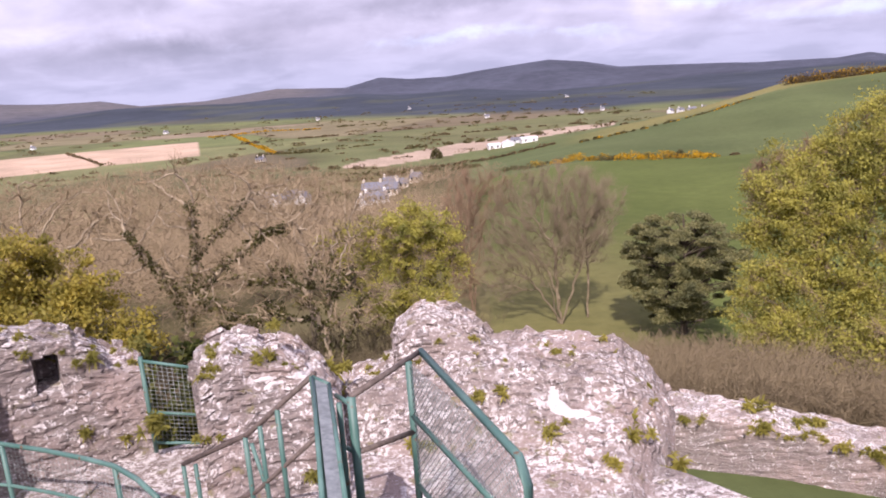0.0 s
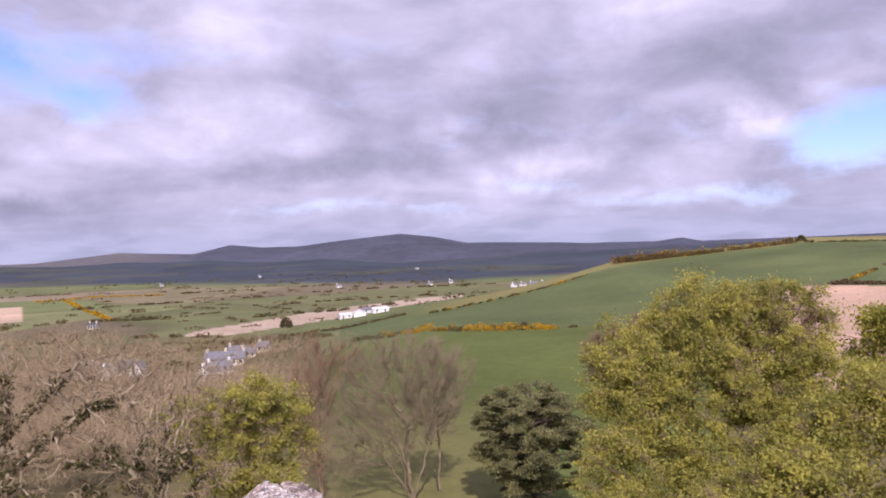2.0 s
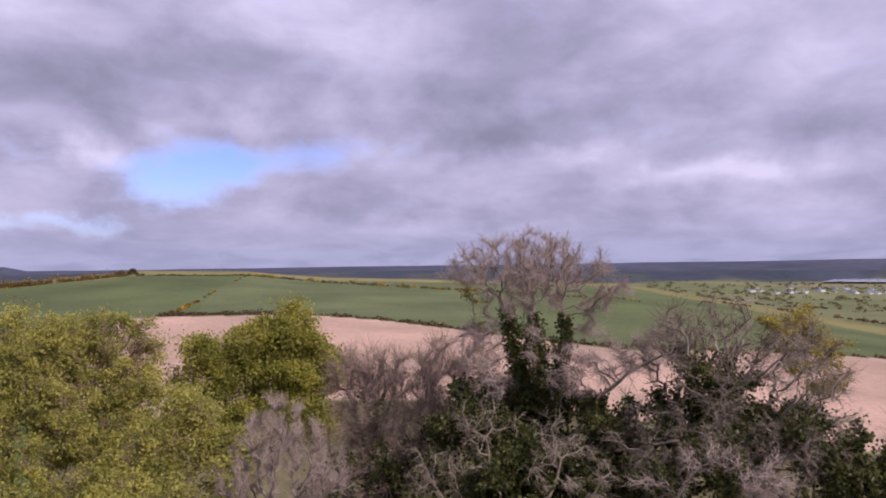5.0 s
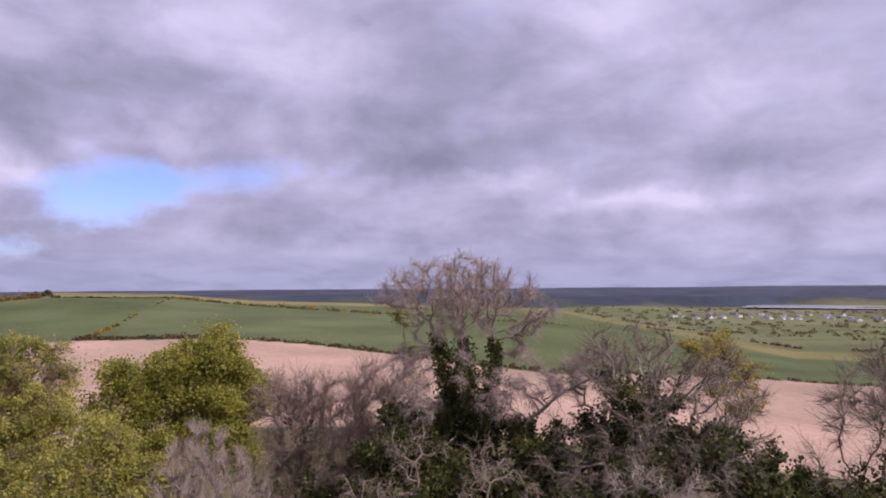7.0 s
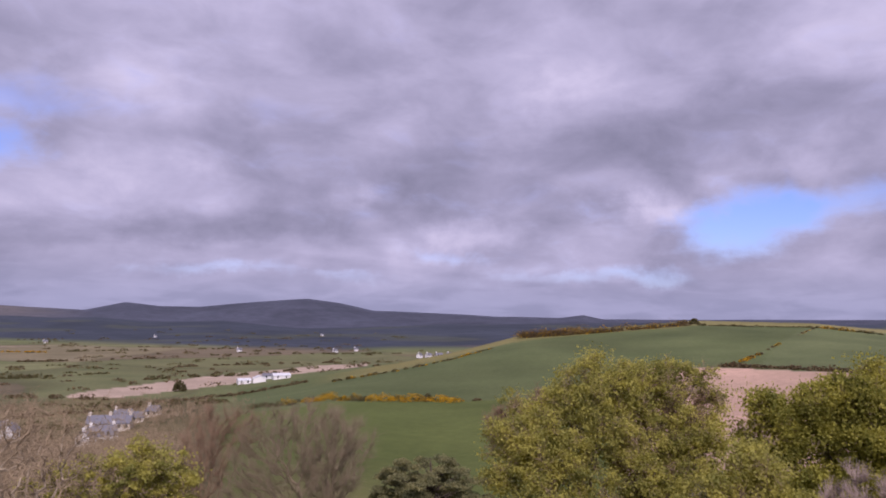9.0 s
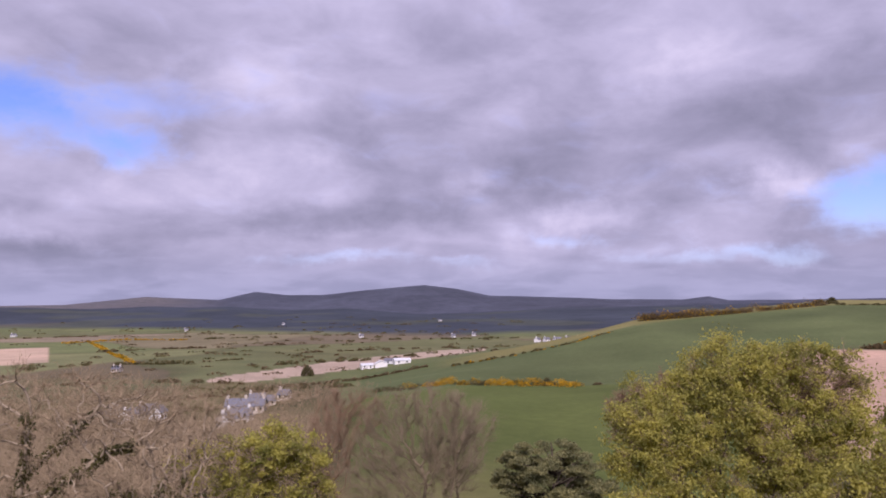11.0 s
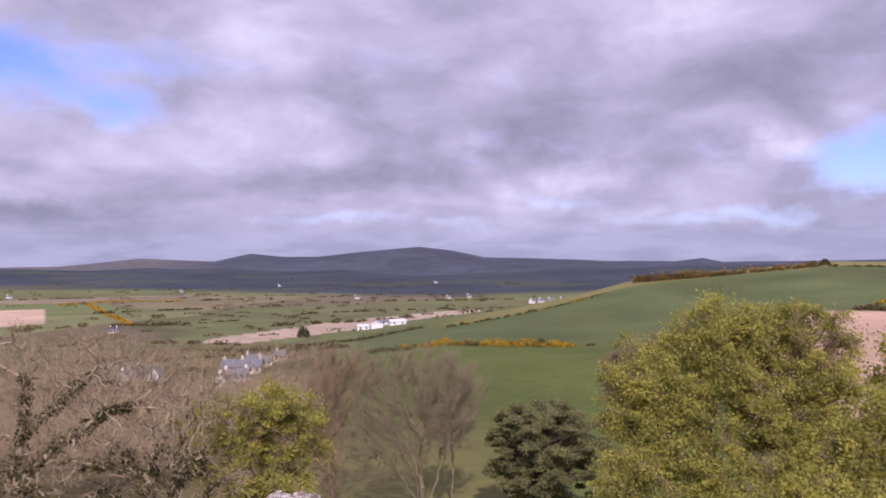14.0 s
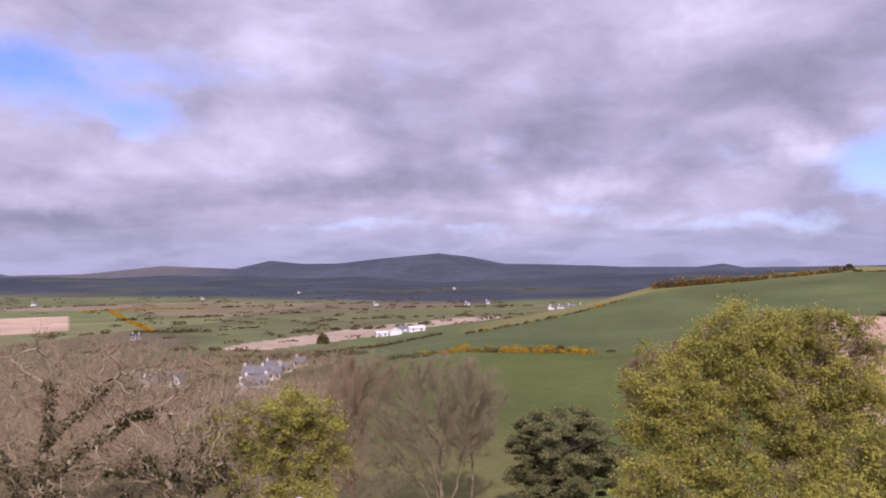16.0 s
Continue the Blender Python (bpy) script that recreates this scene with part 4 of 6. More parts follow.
tree("bare_tree", 14, -28, 38, lobes_at((-28, -7.4, 38, 2.6, 2.2, 1.9), (-33, -7.2, 39, 3.0, 2.4, 2.0), (-25, -7.2, 38, 2.0, 2.0, 1.6), (-30, -10, 38, 3.2, 2.2, 2.0)), "bare tree with tan twigs behind leafy branches", 0.2, 420, 2000, 0.8, tip=2.2, stem_mat=LIMB_TAN, twig_mat=TWIG_TAN, forks=2, twig_r=0.010)
tree("bare_tree", 16, -11.5, 40, lobes_at((-11.0, -8.2, 40, 2.8, 2.2, 1.8), (-7.5, -9.4, 40, 2.0, 1.8, 1.6), (-14.5, -8.0, 41, 2.2, 1.8, 1.5)), "slender bare tree with tan twigs above the slope", 0.18, 400, 1900, 0.75, tip=2.2, stem_mat=LIMB_TAN, twig_mat=TWIG_TAN, forks=3, twig_r=0.009, droop=-0.2, wander=0.34)
tree("leafy_tree", 15, -3.5, 44, lobes_at((-2.4, -11.2, 44, 2.4, 2.0, 1.6), (-6.0, -12.8, 44, 2.0, 1.6, 1.8), (-0.2, -13.6, 44, 1.4, 1.3, 2.3), (-3.4, -15.8, 43, 2.6, 1.8, 1.9), (-8.4, -11.8, 45, 1.4, 1.2, 1.0), (-1.2, -18.0, 43, 1.5, 1.3, 1.4), (-5.6, -17.6, 43, 1.6, 1.3, 1.2)), "small tree coming into fresh green leaf", 0.18, 520, 5000, 0.8, LEAF_LIME, 36000, 0.10, 0.24, forks=2)
FIELD_TREES = ((9.0, 64, ((7.2, -10.8, 64, 4.2, 3.2, 3.6), (5.0, -13.0, 64, 2.6, 2.2, 2.6), (10.8, -12.0, 64, 3.0, 2.4, 3.2), (8.6, -8.4, 64, 3.6, 2.6, 1.6), (12.6, -10.0, 64, 2.0, 2.0, 2.2), (4.6, -15.6, 64, 2.4, 2.0, 1.8), (7.6, -15.4, 64, 2.2, 1.8, 1.6), (7.6, -13.2, 64, 5.2, 3.0, 2.8)), TWIG_PINK, 2900, 17000), (11.1, 66, ((11.0, -11.4, 66, 2.4, 2.2, 3.6), (11.2, -8.6, 66, 2.0, 1.8, 1.5)), TWIG_PINK, 900, 5200), (2.0, 66, ((2.0, -10.4, 66, 2.4, 2.2, 4.0), (3.6, -8.8, 66, 2.4, 1.8, 2.2), (1.6, -14.6, 66, 1.8, 1.6, 3.0)), TWIG_RED, 1300, 8500))
for k, (a, rr, lo, mat, m, tw) in enumerate(FIELD_TREES):
    tree("bare_tree", 20 + k, a, rr, lobes_at(*lo), "slender bare tree with fine reddish twigs at the field edge", 0.22, m, int(tw * 0.62), 1.2, tip=2.3, stem_mat=mat, twig_mat=mat, forks=(5, 1, 3)[k], twig_r=0.0075, droop=-0.6, step=0.45, wander=0.2)
LARGE = ((31.5, -5.6, 40, 2.3, 2.0, 1.6), (26.2, -8.8, 39, 2.0, 1.8, 1.7), (35.5, -5.4, 41, 1.9, 1.8, 1.5), (32, -8.8, 39, 2.8, 2.2, 1.6), (37.6, -9.2, 40, 1.8, 1.6, 1.8), (29.2, -6.2, 40, 1.7, 1.6, 1.3), (28.6, -11.8, 38, 2.6, 2.0, 1.8), (35, -11.5, 39, 2.6, 2.2, 1.9), (27.2, -15.2, 37, 2.4, 1.9, 1.6), (33, -16, 37, 2.8, 2.0, 1.8), (38.4, -5.4, 41, 1.2, 1.2, 1.5), (24.0, -11.5, 38, 1.1, 1.1, 1.3), (24.8, -15.0, 37, 1.4, 1.3, 1.5), (23.7, -17.4, 36, 1.2, 1.2, 1.3), (25.8, -19.5, 35, 1.8, 1.5, 1.4), (28.5, -19.0, 36, 2.2, 1.8, 1.4))
tree("leafy_tree", 31, 31, 40, lobes_at(*LARGE), "large tree in yellow-green spring leaf", 0.34, 1500, 11000, 0.75, LEAF_LIME, 150000, 0.084, 0.25, forks=3, heads=60)
tree("bare_tree", 37, 34.5, 41, lobes_at((33.6, -7.0, 41, 1.9, 1.6, 1.8), (36.2, -7.6, 41, 2.0, 1.6, 2.0), (35.0, -11.0, 40, 2.0, 1.6, 1.8), (38.0, -6.8, 41, 1.4, 1.2, 1.6)), "bare brown tree standing in the leafy crown", 0.16, 420, 5200, 0.75, twig_mat=TWIG_RED, twig_r=0.009, forks=2)
tree("bare_tree", 32, 24.3, 44, lobes_at((24.6, -8.4, 44, 1.5, 1.5, 1.5), (26.5, -7.2, 45, 1.5, 1.4, 1.4)), "bare brown treetop beside the leafy tree", 0.12, 200, 3400, 0.7, twig_mat=TWIG_RED, twig_r=0.010)
tree("leafy_tree", 33, 47.6, 45, lobes_at((47.6, -5.8, 45, 2.2, 2.0, 1.6), (43.6, -7.6, 45, 1.7, 1.6, 1.7), (49.2, -4.9, 45, 1.7, 1.6, 1.4), (51.2, -8.0, 45, 1.5, 1.4, 1.9), (46.5, -11.0, 44, 2.2, 1.8, 1.6), (50.2, -11.6, 44, 1.8, 1.6, 1.6), (43.4, -6.2, 45, 1.4, 1.3, 1.2), (42.0, -8.6, 45, 0.8, 0.8, 1.0), (46.6, -8.0, 45, 2.0, 1.6, 1.6), (49.4, -8.6, 44.6, 1.8, 1.5, 1.7)), "rounded tree in fresh green leaf before the ploughed field", 0.3, 760, 6500, 0.75, LEAF_GREEN, 84000, 0.105, 0.33, heads=60, forks=2)
tree("leafy_tree", 34, 41.8, 36, lobes_at((41.5, -11.6, 36, 1.8, 1.6, 1.7), (38.6, -14.2, 35, 1.6, 1.5, 1.6), (44.2, -14.6, 35, 1.4, 1.4, 1.4)), "young tree with sparse green leaves", 0.14, 300, 2600, 0.65, LEAF_LIME, 26000, 0.095, 0.28)
tree("bare_bush", 35, 48.8, 29, lobes_at((48.6, -13.2, 29, 1.5, 1.4, 1.5), (46.2, -15.8, 29, 1.2, 1.2, 1.3), (51.2, -15.6, 29, 1.2, 1.2, 1.3)), "bare bush with upright pale grey twigs", 0.07, 700, 5200, 0.6, tip=2.0, stem_mat=LIMB_GREY, twig_mat=PALE, forks=9, twig_r=0.0075, droop=-0.8, step=0.3, wander=0.15, category="bush")
tree("bare_tree", 36, 56.8, 37, lobes_at((55.6, -8.4, 37, 2.4, 2.0, 1.6), (60.0, -8.4, 38, 2.4, 1.8, 1.6), (63.4, -8.6, 37, 2.2, 1.6, 2.0), (55.0, -12.6, 36, 2.4, 1.8, 2.0), (59.5, -12.6, 35, 2.6, 1.8, 2.0), (57.0, -16.0, 34, 2.6, 1.8, 1.8)), "bare tree with a haze of pinkish twigs", 0.18, 1400, 12500, 0.95, twig_mat=MAUVE, stem_mat=MAUVE, forks=3, wander=0.34, twig_r=0.009, ivy=3000, ivy_top=-0.5, ivy_spread=0.2)
tree("leafy_tree", 41, 63.4, 34, lobes_at((63.3, -2.4, 34, 0.7, 0.7, 0.55)), "golden-leaved treetop among bare boughs", 0.08, 40, 400, 0.5, LEAF_GOLD, 900, 0.09, 0.16)
tree("ivy_tree", 137, 67.2, 32, lobes_at((67.6, -0.6, 32, 2.6, 2.2, 1.6), (63.2, -0.4, 32, 1.3, 1.2, 0.9), (64.8, 0.8, 32, 1.4, 1.3, 0.9), (67.2, 1.2, 32, 1.5, 1.4, 0.9), (69.6, 0.9, 32, 1.5, 1.4, 0.9), (71.8, 0.0, 32, 1.4, 1.3, 0.9), (73.2, -1.6, 32, 1.2, 1.2, 0.9), (63.6, -5.0, 31, 1.1, 1.0, 1.0), (72.4, -4.0, 32, 1.1, 1.0, 0.9), (64.4, -7.5, 31, 1.3, 0.8, 1.3), (71.4, -8.0, 30.8, 1.2, 0.8, 1.3), (68.0, -6.0, 30.8, 1.0, 0.5, 1.0)), "tall bare tree with ivy-clad trunks and pinkish twigs", 0.30, 1450, 11500, 0.55, tip=2.0, stem_mat=LIMB_GREY, twig_mat=PALE, ivy=17000, ivy_top=-1.1, twig_r=0.007, ivy_spread=0.32, ivy_size=0.11, stems=[[sight(67.4, -16, 32), sight(67.2, -10, 32), sight(66.2, -4.6, 32), sight(65.6, -2.6, 32)], [sight(67.3, -14, 32), sight(69.4, -10, 31.6), sight(70.6, -5.4, 31.8), sight(70.2, -2.8, 32)], [sight(66.8, -8, 32), sight(68.2, -5.0, 32.4), sight(68.0, -2.5, 32.4)], [sight(67.2, -12, 32), sight(68.6, -8.5, 31.2), sight(68.8, -6.0, 31.2)]], step=0.3, wander=0.36)
tree("bare_tree", 44, 70.5, 31, lobes_at((75.5, -6.8, 31, 1.8, 1.4, 1.0), (78.0, -5.6, 31, 1.3, 1.2, 0.9), (73.0, -7.6, 30.5, 1.2, 1.0, 0.9)), "leaning bare bough reaching from the ivy tree", 0.15, 260, 1500, 0.6, tip=2.2, stem_mat=LIMB_GREY, twig_mat=PALE, ivy=500, ivy_top=-1.5, ivy_spread=0.15, twig_r=0.008, stems=[[sight(70.2, -15, 31), sight(72.1, -10.8, 31), sight(75.1, -8.1, 30.6), sight(78.2, -6.4, 30.6)]], step=0.3, wander=0.4)
tree("ivy_tree", 38, 82.5, 31, lobes_at((80.5, -5.4, 31, 2.6, 2.2, 1.7), (85.6, -6.6, 31, 2.2, 1.9, 1.6), (77.4, -6.6, 32, 1.4, 1.4, 1.2), (82, -11, 30, 3.2, 2.2, 2.0), (76.5, -13, 30, 1.8, 1.6, 1.6), (88, -10.5, 30, 1.6, 1.5, 2.0), (85, -14.5, 29, 2.4, 1.8, 1.6)), "spreading bare tree with ivy and grey twigs", 0.32, 1000, 6500, 0.75, tip=2.4, stem_mat=LIMB_GREY, twig_mat=TWIG_GREY, forks=4, ivy=20000, ivy_top=-0.3, twig_r=0.009, droop=0.1, ivy_spread=0.4, ivy_size=0.12, step=0.34, wander=0.38)
tree("bare_tree", 42, 83.0, 27, lobes_at((80.6, -13.4, 26, 1.3, 1.0, 0.7), (84.2, -14.6, 26, 1.4, 1.0, 0.7), (77.0, -16.2, 26, 1.4, 1.0, 0.8)), "sunlit pale bare boughs over the ivy", 0.10, 150, 900, 0.6, twig_mat=PALE, twig_r=0.009, forks=4, droop=0.2, wander=0.45, stem_mat=PALE)
tree("bare_tree", 43, 66.5, 27, lobes_at((64.0, -12.0, 28, 1.6, 1.0, 1.3), (69.0, -12.8, 28, 1.6, 1.0, 1.3), (73.0, -15.6, 27, 1.5, 1.0, 0.9), (60.0, -15.0, 27, 1.4, 1.0, 0.9)), "sunlit drooping grey boughs before the ivy", 0.10, 380, 1300, 0.55, tip=2.0, stem_mat=TWIG_GREY, twig_mat=TWIG_GREY, twig_r=0.008, forks=7, droop=0.5, wander=0.45)
tree("leafy_tree", 39, 86, 36, lobes_at((86.4, -5.2, 36, 1.7, 1.5, 1.1), (88.4, -7.0, 36, 1.2, 1.2, 1.4)), "tree with thin golden leaves among bare boughs", 0.15, 160, 1900, 0.8, LEAF_GOLD, 3400, 0.10, 0.22, twig_mat=TWIG_TAN)
tree("bare_tree", 40, 96, 33, lobes_at((97, -7.5, 33, 2.4, 2.0, 2.2), (101, -9.5, 33, 2.2, 2.0, 2.2), (94.0, -12.5, 31, 1.2, 1.2, 1.6)), "bare tree with thin grey boughs", 0.2, 320, 3600, 0.9, twig_mat=TWIG_GREY, forks=2, twig_r=0.009, ivy=1500, ivy_top=-0.2)
NEAR_THICKETS = ((55, 31, -19.5, 2.2, 1.2, 1200), (60.5, 29, -17.5, 2.4, 1.6, 3000), (71, 29, -17, 2.4, 1.9, 9000), (78, 28, -17.0, 2.6, 1.7, 6000), (86, 28, -18.0, 2.6, 1.5, 2500), (94, 28, -18, 2.2, 1.7, 2500), (66, 29, -15.5, 2.4, 2.0, 11000), (82, 29, -14.2, 2.2, 1.6, 5500), (64.5, 33, -12.0, 1.8, 2.0, 9000), (69.0, 33, -11.0, 1.5, 2.1, 9000), (75.5, 30, -16.0, 1.6, 1.3, 6000), (90, 30, -14.0, 1.8, 1.7, 5500))
REAR_THICKETS = ((57.5, 33, -15.5, 1.8, 1.5, 4000), (53.0, 33, -16.5, 2.0, 1.4, 2500), (64, 33, -10.4, 1.4, 1.3, 4500), (68.6, 33, -9.6, 1.3, 1.3, 5000), (62.6, 31, -13.2, 1.9, 1.9, 8000), (74.0, 31, -12.0, 1.5, 1.5, 7500), (66.4, 31.5, -12.5, 1.7, 1.4, 6000), (79, 31, -11.0, 1.8, 1.6, 6000), (84, 31, -11.4, 1.8, 1.4, 4500), (72.5, 31, -15, 1.6, 1.3, 6000), (88, 31, -12.0, 1.4, 1.3, 4000), (97.5, 29, -15.5, 2.2, 1.9, 6000), (103, 29, -15.0, 2.4, 2.0, 6000), (93.5, 31, -14.5, 1.4, 1.3, 4000))
for k, (a, rr, e, w, h, m) in enumerate(NEAR_THICKETS + REAR_THICKETS):
    tree("ivy_thicket", 50 + k, a, rr, lobes_at((a, e, rr, w, 1.6, h)), "dark thicket of ivy and bare twigs", 0.1, 90, 800, 0.7, twig_mat=TWIG_GREY, forks=4, ivy=int(m * 1.3), ivy_top=0.8, category="thicket", group="ivy thickets", twig_r=0.009, ivy_spread=0.22, ivy_all=True, step=0.45)
tree("leafy_tree", 60, 36.5, 32, lobes_at((37, -17.5, 32, 2.2, 1.8, 1.6), (32, -19.5, 31, 2.0, 1.6, 1.4), (42, -18.5, 32, 2.0, 1.6, 1.6)), "undergrowth tree with yellow-green leaves", 0.12, 300, 2600, 0.7, LEAF_LIME, 22000, 0.10, 0.27)


def pine(az, r):
    rng = np.random.RandomState(71)
    base = on_ground(az, r, 0.1)
    top = empty("pine_tree", base, "dense dark green pine with layered needle pads", "tree")
    b = np.array(base)
    height = EYE + r * math.tan(radians(-10.1)) - base.z
    w = Wood()
    stem = bezier(np.zeros(3), np.array([0.3, 0.2, height * 0.5]), np.array([-0.1, 0, height * 0.93]), 12)
    w.path(stem, 0.32, 0.05)
    at = []
    for k in range(270):
        d = unit(rng.normal(size=3)) * rng.uniform(0.55, 1.03)
        e = np.array([0, 0, height * 0.525]) + d * [5.2, 4.8, height * 0.455]
        s = stem[int(np.clip((e[2] - 0.8) / height, 0.05, 0.95) * 11)]
        w.path(bezier(s, (s + e) / 2 + [0, 0, -0.15], e, 5), 0.05, 0.015)
        pad = rng.uniform(0.55, 0.95)
        m = 360
        q = unit(rng.normal(size=(m, 3))) * rng.uniform(0.3, 1, (m, 1)) * [pad, pad, pad * 0.6]
        q[:, 2] = np.abs(q[:, 2]) - 0.12
        at.append(e * 0.95 + s * 0.05 + q)
    w.mesh("trunk", 6, BARK, top)
    v, f = cards(np.concatenate(at), 0.095, rng, long=1.9)
    tagged(link("needles", v, f, NEEDLES, top), kind="stuff")


pine(18.5, 61.5)


tree("ivy_bush", 90, -22.4, 13.5, lobes_at((-22.4, -22.0, 13.5, 1.3, 0.9, 1.1), (-24.5, -24, 13.5, 0.9, 0.8, 0.9), (-19.8, -21, 14, 0.9, 0.8, 1.0)), "dark ivy bush behind the gap in the wall", 0.08, 70, 400, 0.5, twig_mat=TWIG_TAN, forks=3, ivy=9000, ivy_all=True, ivy_top=1.0, ivy_spread=0.25, twig_r=0.006, category="bush")


def scrub(name, seed, spots, height, count, twig, mat, label, category="scrub", upright=0.3, twig_r=0.008, loose=0.0):
    """A bank of upright leafless shoots over ground spots (bearing, distance, top elevation)."""
    rng = np.random.RandomState(seed)
    w = Wood()
    p, tops = [], []
    for _ in range(count):
        a, r, e = spots[rng.randint(len(spots))]
        a, r, e = a + rng.normal() * 1.1, r * (1 + 0.07 * loose * rng.normal()) + rng.normal() * 0.9, e + loose * rng.normal() * 0.45
        top = EYE + r * math.tan(radians(e)) - abs(rng.normal()) * height * 0.22
        p.append(np.array(polar(a, r, top - height * rng.uniform(0.3, 0.8))))
        tops.append(top)
    p = np.array(p)
    d = unit(rng.normal(size=p.shape) + [0, 0, upright * 2])
    q = p + d * twig * rng.uniform(0.5, 1.2, (count, 1))
    one = np.full(count, twig_r)
    s = q + unit(d + rng.normal(size=p.shape) * 0.6) * twig * 0.45
    u = (p + q) / 2 + unit(d + rng.normal(size=p.shape) * 0.7) * twig * 0.6
    w.p0, w.p1 = [p, q, (p + q) / 2], [q, s, u]
    w.r0, w.r1 = [one, one * 0.6, one * 0.6], [one * 0.6, one * 0.3, one * 0.3]
    ob = w.mesh(name, 3, mat, None)
    return tagged(ob, label, category, kind="stuff")


bank = [(a, rr, e) for a in np.arange(14.5, 46, 1.0) for rr, e in ((25.5, -20.6), (28, -19.6), (31, -18.8))]
scrub("scrub_bank", 81, bank, 2.4, 26000, 0.55, bark("brown scrub shoots", (0.12, 0.095, 0.055), (0.28, 0.22, 0.135)), "bank of brown leafless scrub behind the curtain wall")
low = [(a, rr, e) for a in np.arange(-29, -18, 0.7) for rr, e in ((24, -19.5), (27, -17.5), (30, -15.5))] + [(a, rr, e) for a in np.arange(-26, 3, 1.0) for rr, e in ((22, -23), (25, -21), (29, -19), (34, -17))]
# browner, darker shoots than the bank's, with their dense shade put into the colour
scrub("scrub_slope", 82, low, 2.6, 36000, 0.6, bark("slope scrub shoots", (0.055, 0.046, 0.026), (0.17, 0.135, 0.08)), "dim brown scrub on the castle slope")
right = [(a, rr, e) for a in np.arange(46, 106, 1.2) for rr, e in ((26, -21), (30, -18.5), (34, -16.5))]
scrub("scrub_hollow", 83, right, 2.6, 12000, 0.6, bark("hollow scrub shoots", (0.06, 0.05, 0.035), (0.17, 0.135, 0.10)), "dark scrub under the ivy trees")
# bare woodland between the castle hill and the village
wood_belt = [(a, rr, e) for a in np.arange(-34, 0, 0.8) for rr, e in ((110, -10.0), (140, -9.0), (180, -8.4), (230, -7.8))]
scrub("far_wood", 84, wood_belt, 7.0, 26000, 2.0, TWIG_TAN, "belt of bare tan woodland below the village", "woodland", twig_r=0.04, loose=1.0)
wood_belt = [(a, rr, e) for a in np.arange(-44, -13, 0.8) for rr, e in ((230, -7.4), (300, -6.2), (380, -5.2))] + [(a, 330, -6.9) for a in np.arange(-3, 6, 0.6)] + [(a, q, e) for a in np.arange(-13, 1, 0.7) for q, e in ((265, -8.9), (345, -7.3), (400, -6.6))]
scrub("far_wood", 85, wood_belt, 5.0, 20000, 2.2, TWIG_TAN, "belt of bare tan woodland in the valley", "woodland", twig_r=0.09, loose=1.0)


# ---- hedges, gorse and bushes of the farmland ----
def bush_cloud(rng, centre, size, count, leaf):
    d = unit(rng.normal(size=(count, 3))) * rng.uniform(0.35, 1.0, (count, 1)) ** 0.5 * size
    d[:, 2] = np.abs(d[:, 2]) * 1.1
    return cards(np.array(centre) + d, leaf, rng, long=1.2)


def bush(name, seed, az, r, size, mat, label, category="bush", group="", count=150, leaf=0.35):
    rng = np.random.RandomState(seed)
    base = on_ground(az, r, 0.15)
    v, f = bush_cloud(rng, (0, 0, 0), np.array(size), count, leaf)
    ob = link(name, v, f, mat)
    ob.location = base
    return tagged(ob, label, category, group)


rr = random.Random(5)
for k in range(46):
    t = k / 45
    a = 5.2 + 16.2 * t + rr.uniform(-0.25, 0.25)
    rad = 262 - 18 * t + rr.uniform(-5, 5)
    yellow = t > 0.15 and rr.random() < 0.72
    s = rr.uniform(1.7, 3.4)
    if a > 20.6:
        continue
    bush("gorse_bush" if yellow else "field_bush", 300 + k, a, rad, (s * 1.25, s, s * (0.85 if yellow else 0.6)), GORSE if yellow else HEDGE, "gorse bush in yellow flower along a field bank" if yellow else "low dark bush along a field bank", "bush", "bushes of the field bank", 170, 0.36)
bush("field_bush", 340, 18.2, 250, (1.7, 1.6, 2.6), HEDGE, "dark green round thorn bush on the field bank", group="bushes of the field bank", count=260, leaf=0.4)
bush("field_bush", 341, 22.0, 246, (1.8, 1.4, 1.0), SCRUB, "brown low bush at the end of the bank", group="bushes of the field bank", count=200, leaf=0.4)


def hedge(name, seed, line, size, count, mat, label, leaf=0.7, other=None, gaps=0.0, bloom=0.3):
    """A hedge along a line of (bearing, distance), with gorse among it where a second material is given."""
    rng = np.random.RandomState(seed)
    t = np.linspace(0, len(line) - 1, count) + rng.normal(size=count) * 0.02
    a = np.interp(t, range(len(line)), [p[0] for p in line])
    r = np.interp(t, range(len(line)), [p[1] for p in line]) + rng.normal(size=count) * 1.2
    stand = np.interp(t, np.linspace(0, len(line) - 1, 26), rng.rand(26)) >= gaps
    swell = 0.6 + 0.9 * np.interp(t, np.linspace(0, len(line) - 1, 40), rng.rand(40))
    top = empty(name, on_ground(*line[0]), label, "hedge")
    o = np.array(top.location)
    for mat_k, share, nm in ((mat, 1 - bloom * bool(other), "brush"), (other, bloom, "gorse")):
        if mat_k is None:
            continue
        vs, fs, n_v = [], [], 0
        for i in range(count):
            if rng.rand() > share or not stand[i]:
                continue
            s = size * rng.uniform(0.5, 1.25) * swell[i]
            v, f = bush_cloud(rng, np.array(on_ground(a[i], r[i], 0.2)) - o, np.array((s * 1.3, s, s)), 36, leaf)
            vs.append(v)
            fs.append(f + n_v)
            n_v += len(v)
        if vs:
            tagged(link(nm, np.concatenate(vs), np.concatenate(fs), mat_k, top), kind="stuff")
    return top


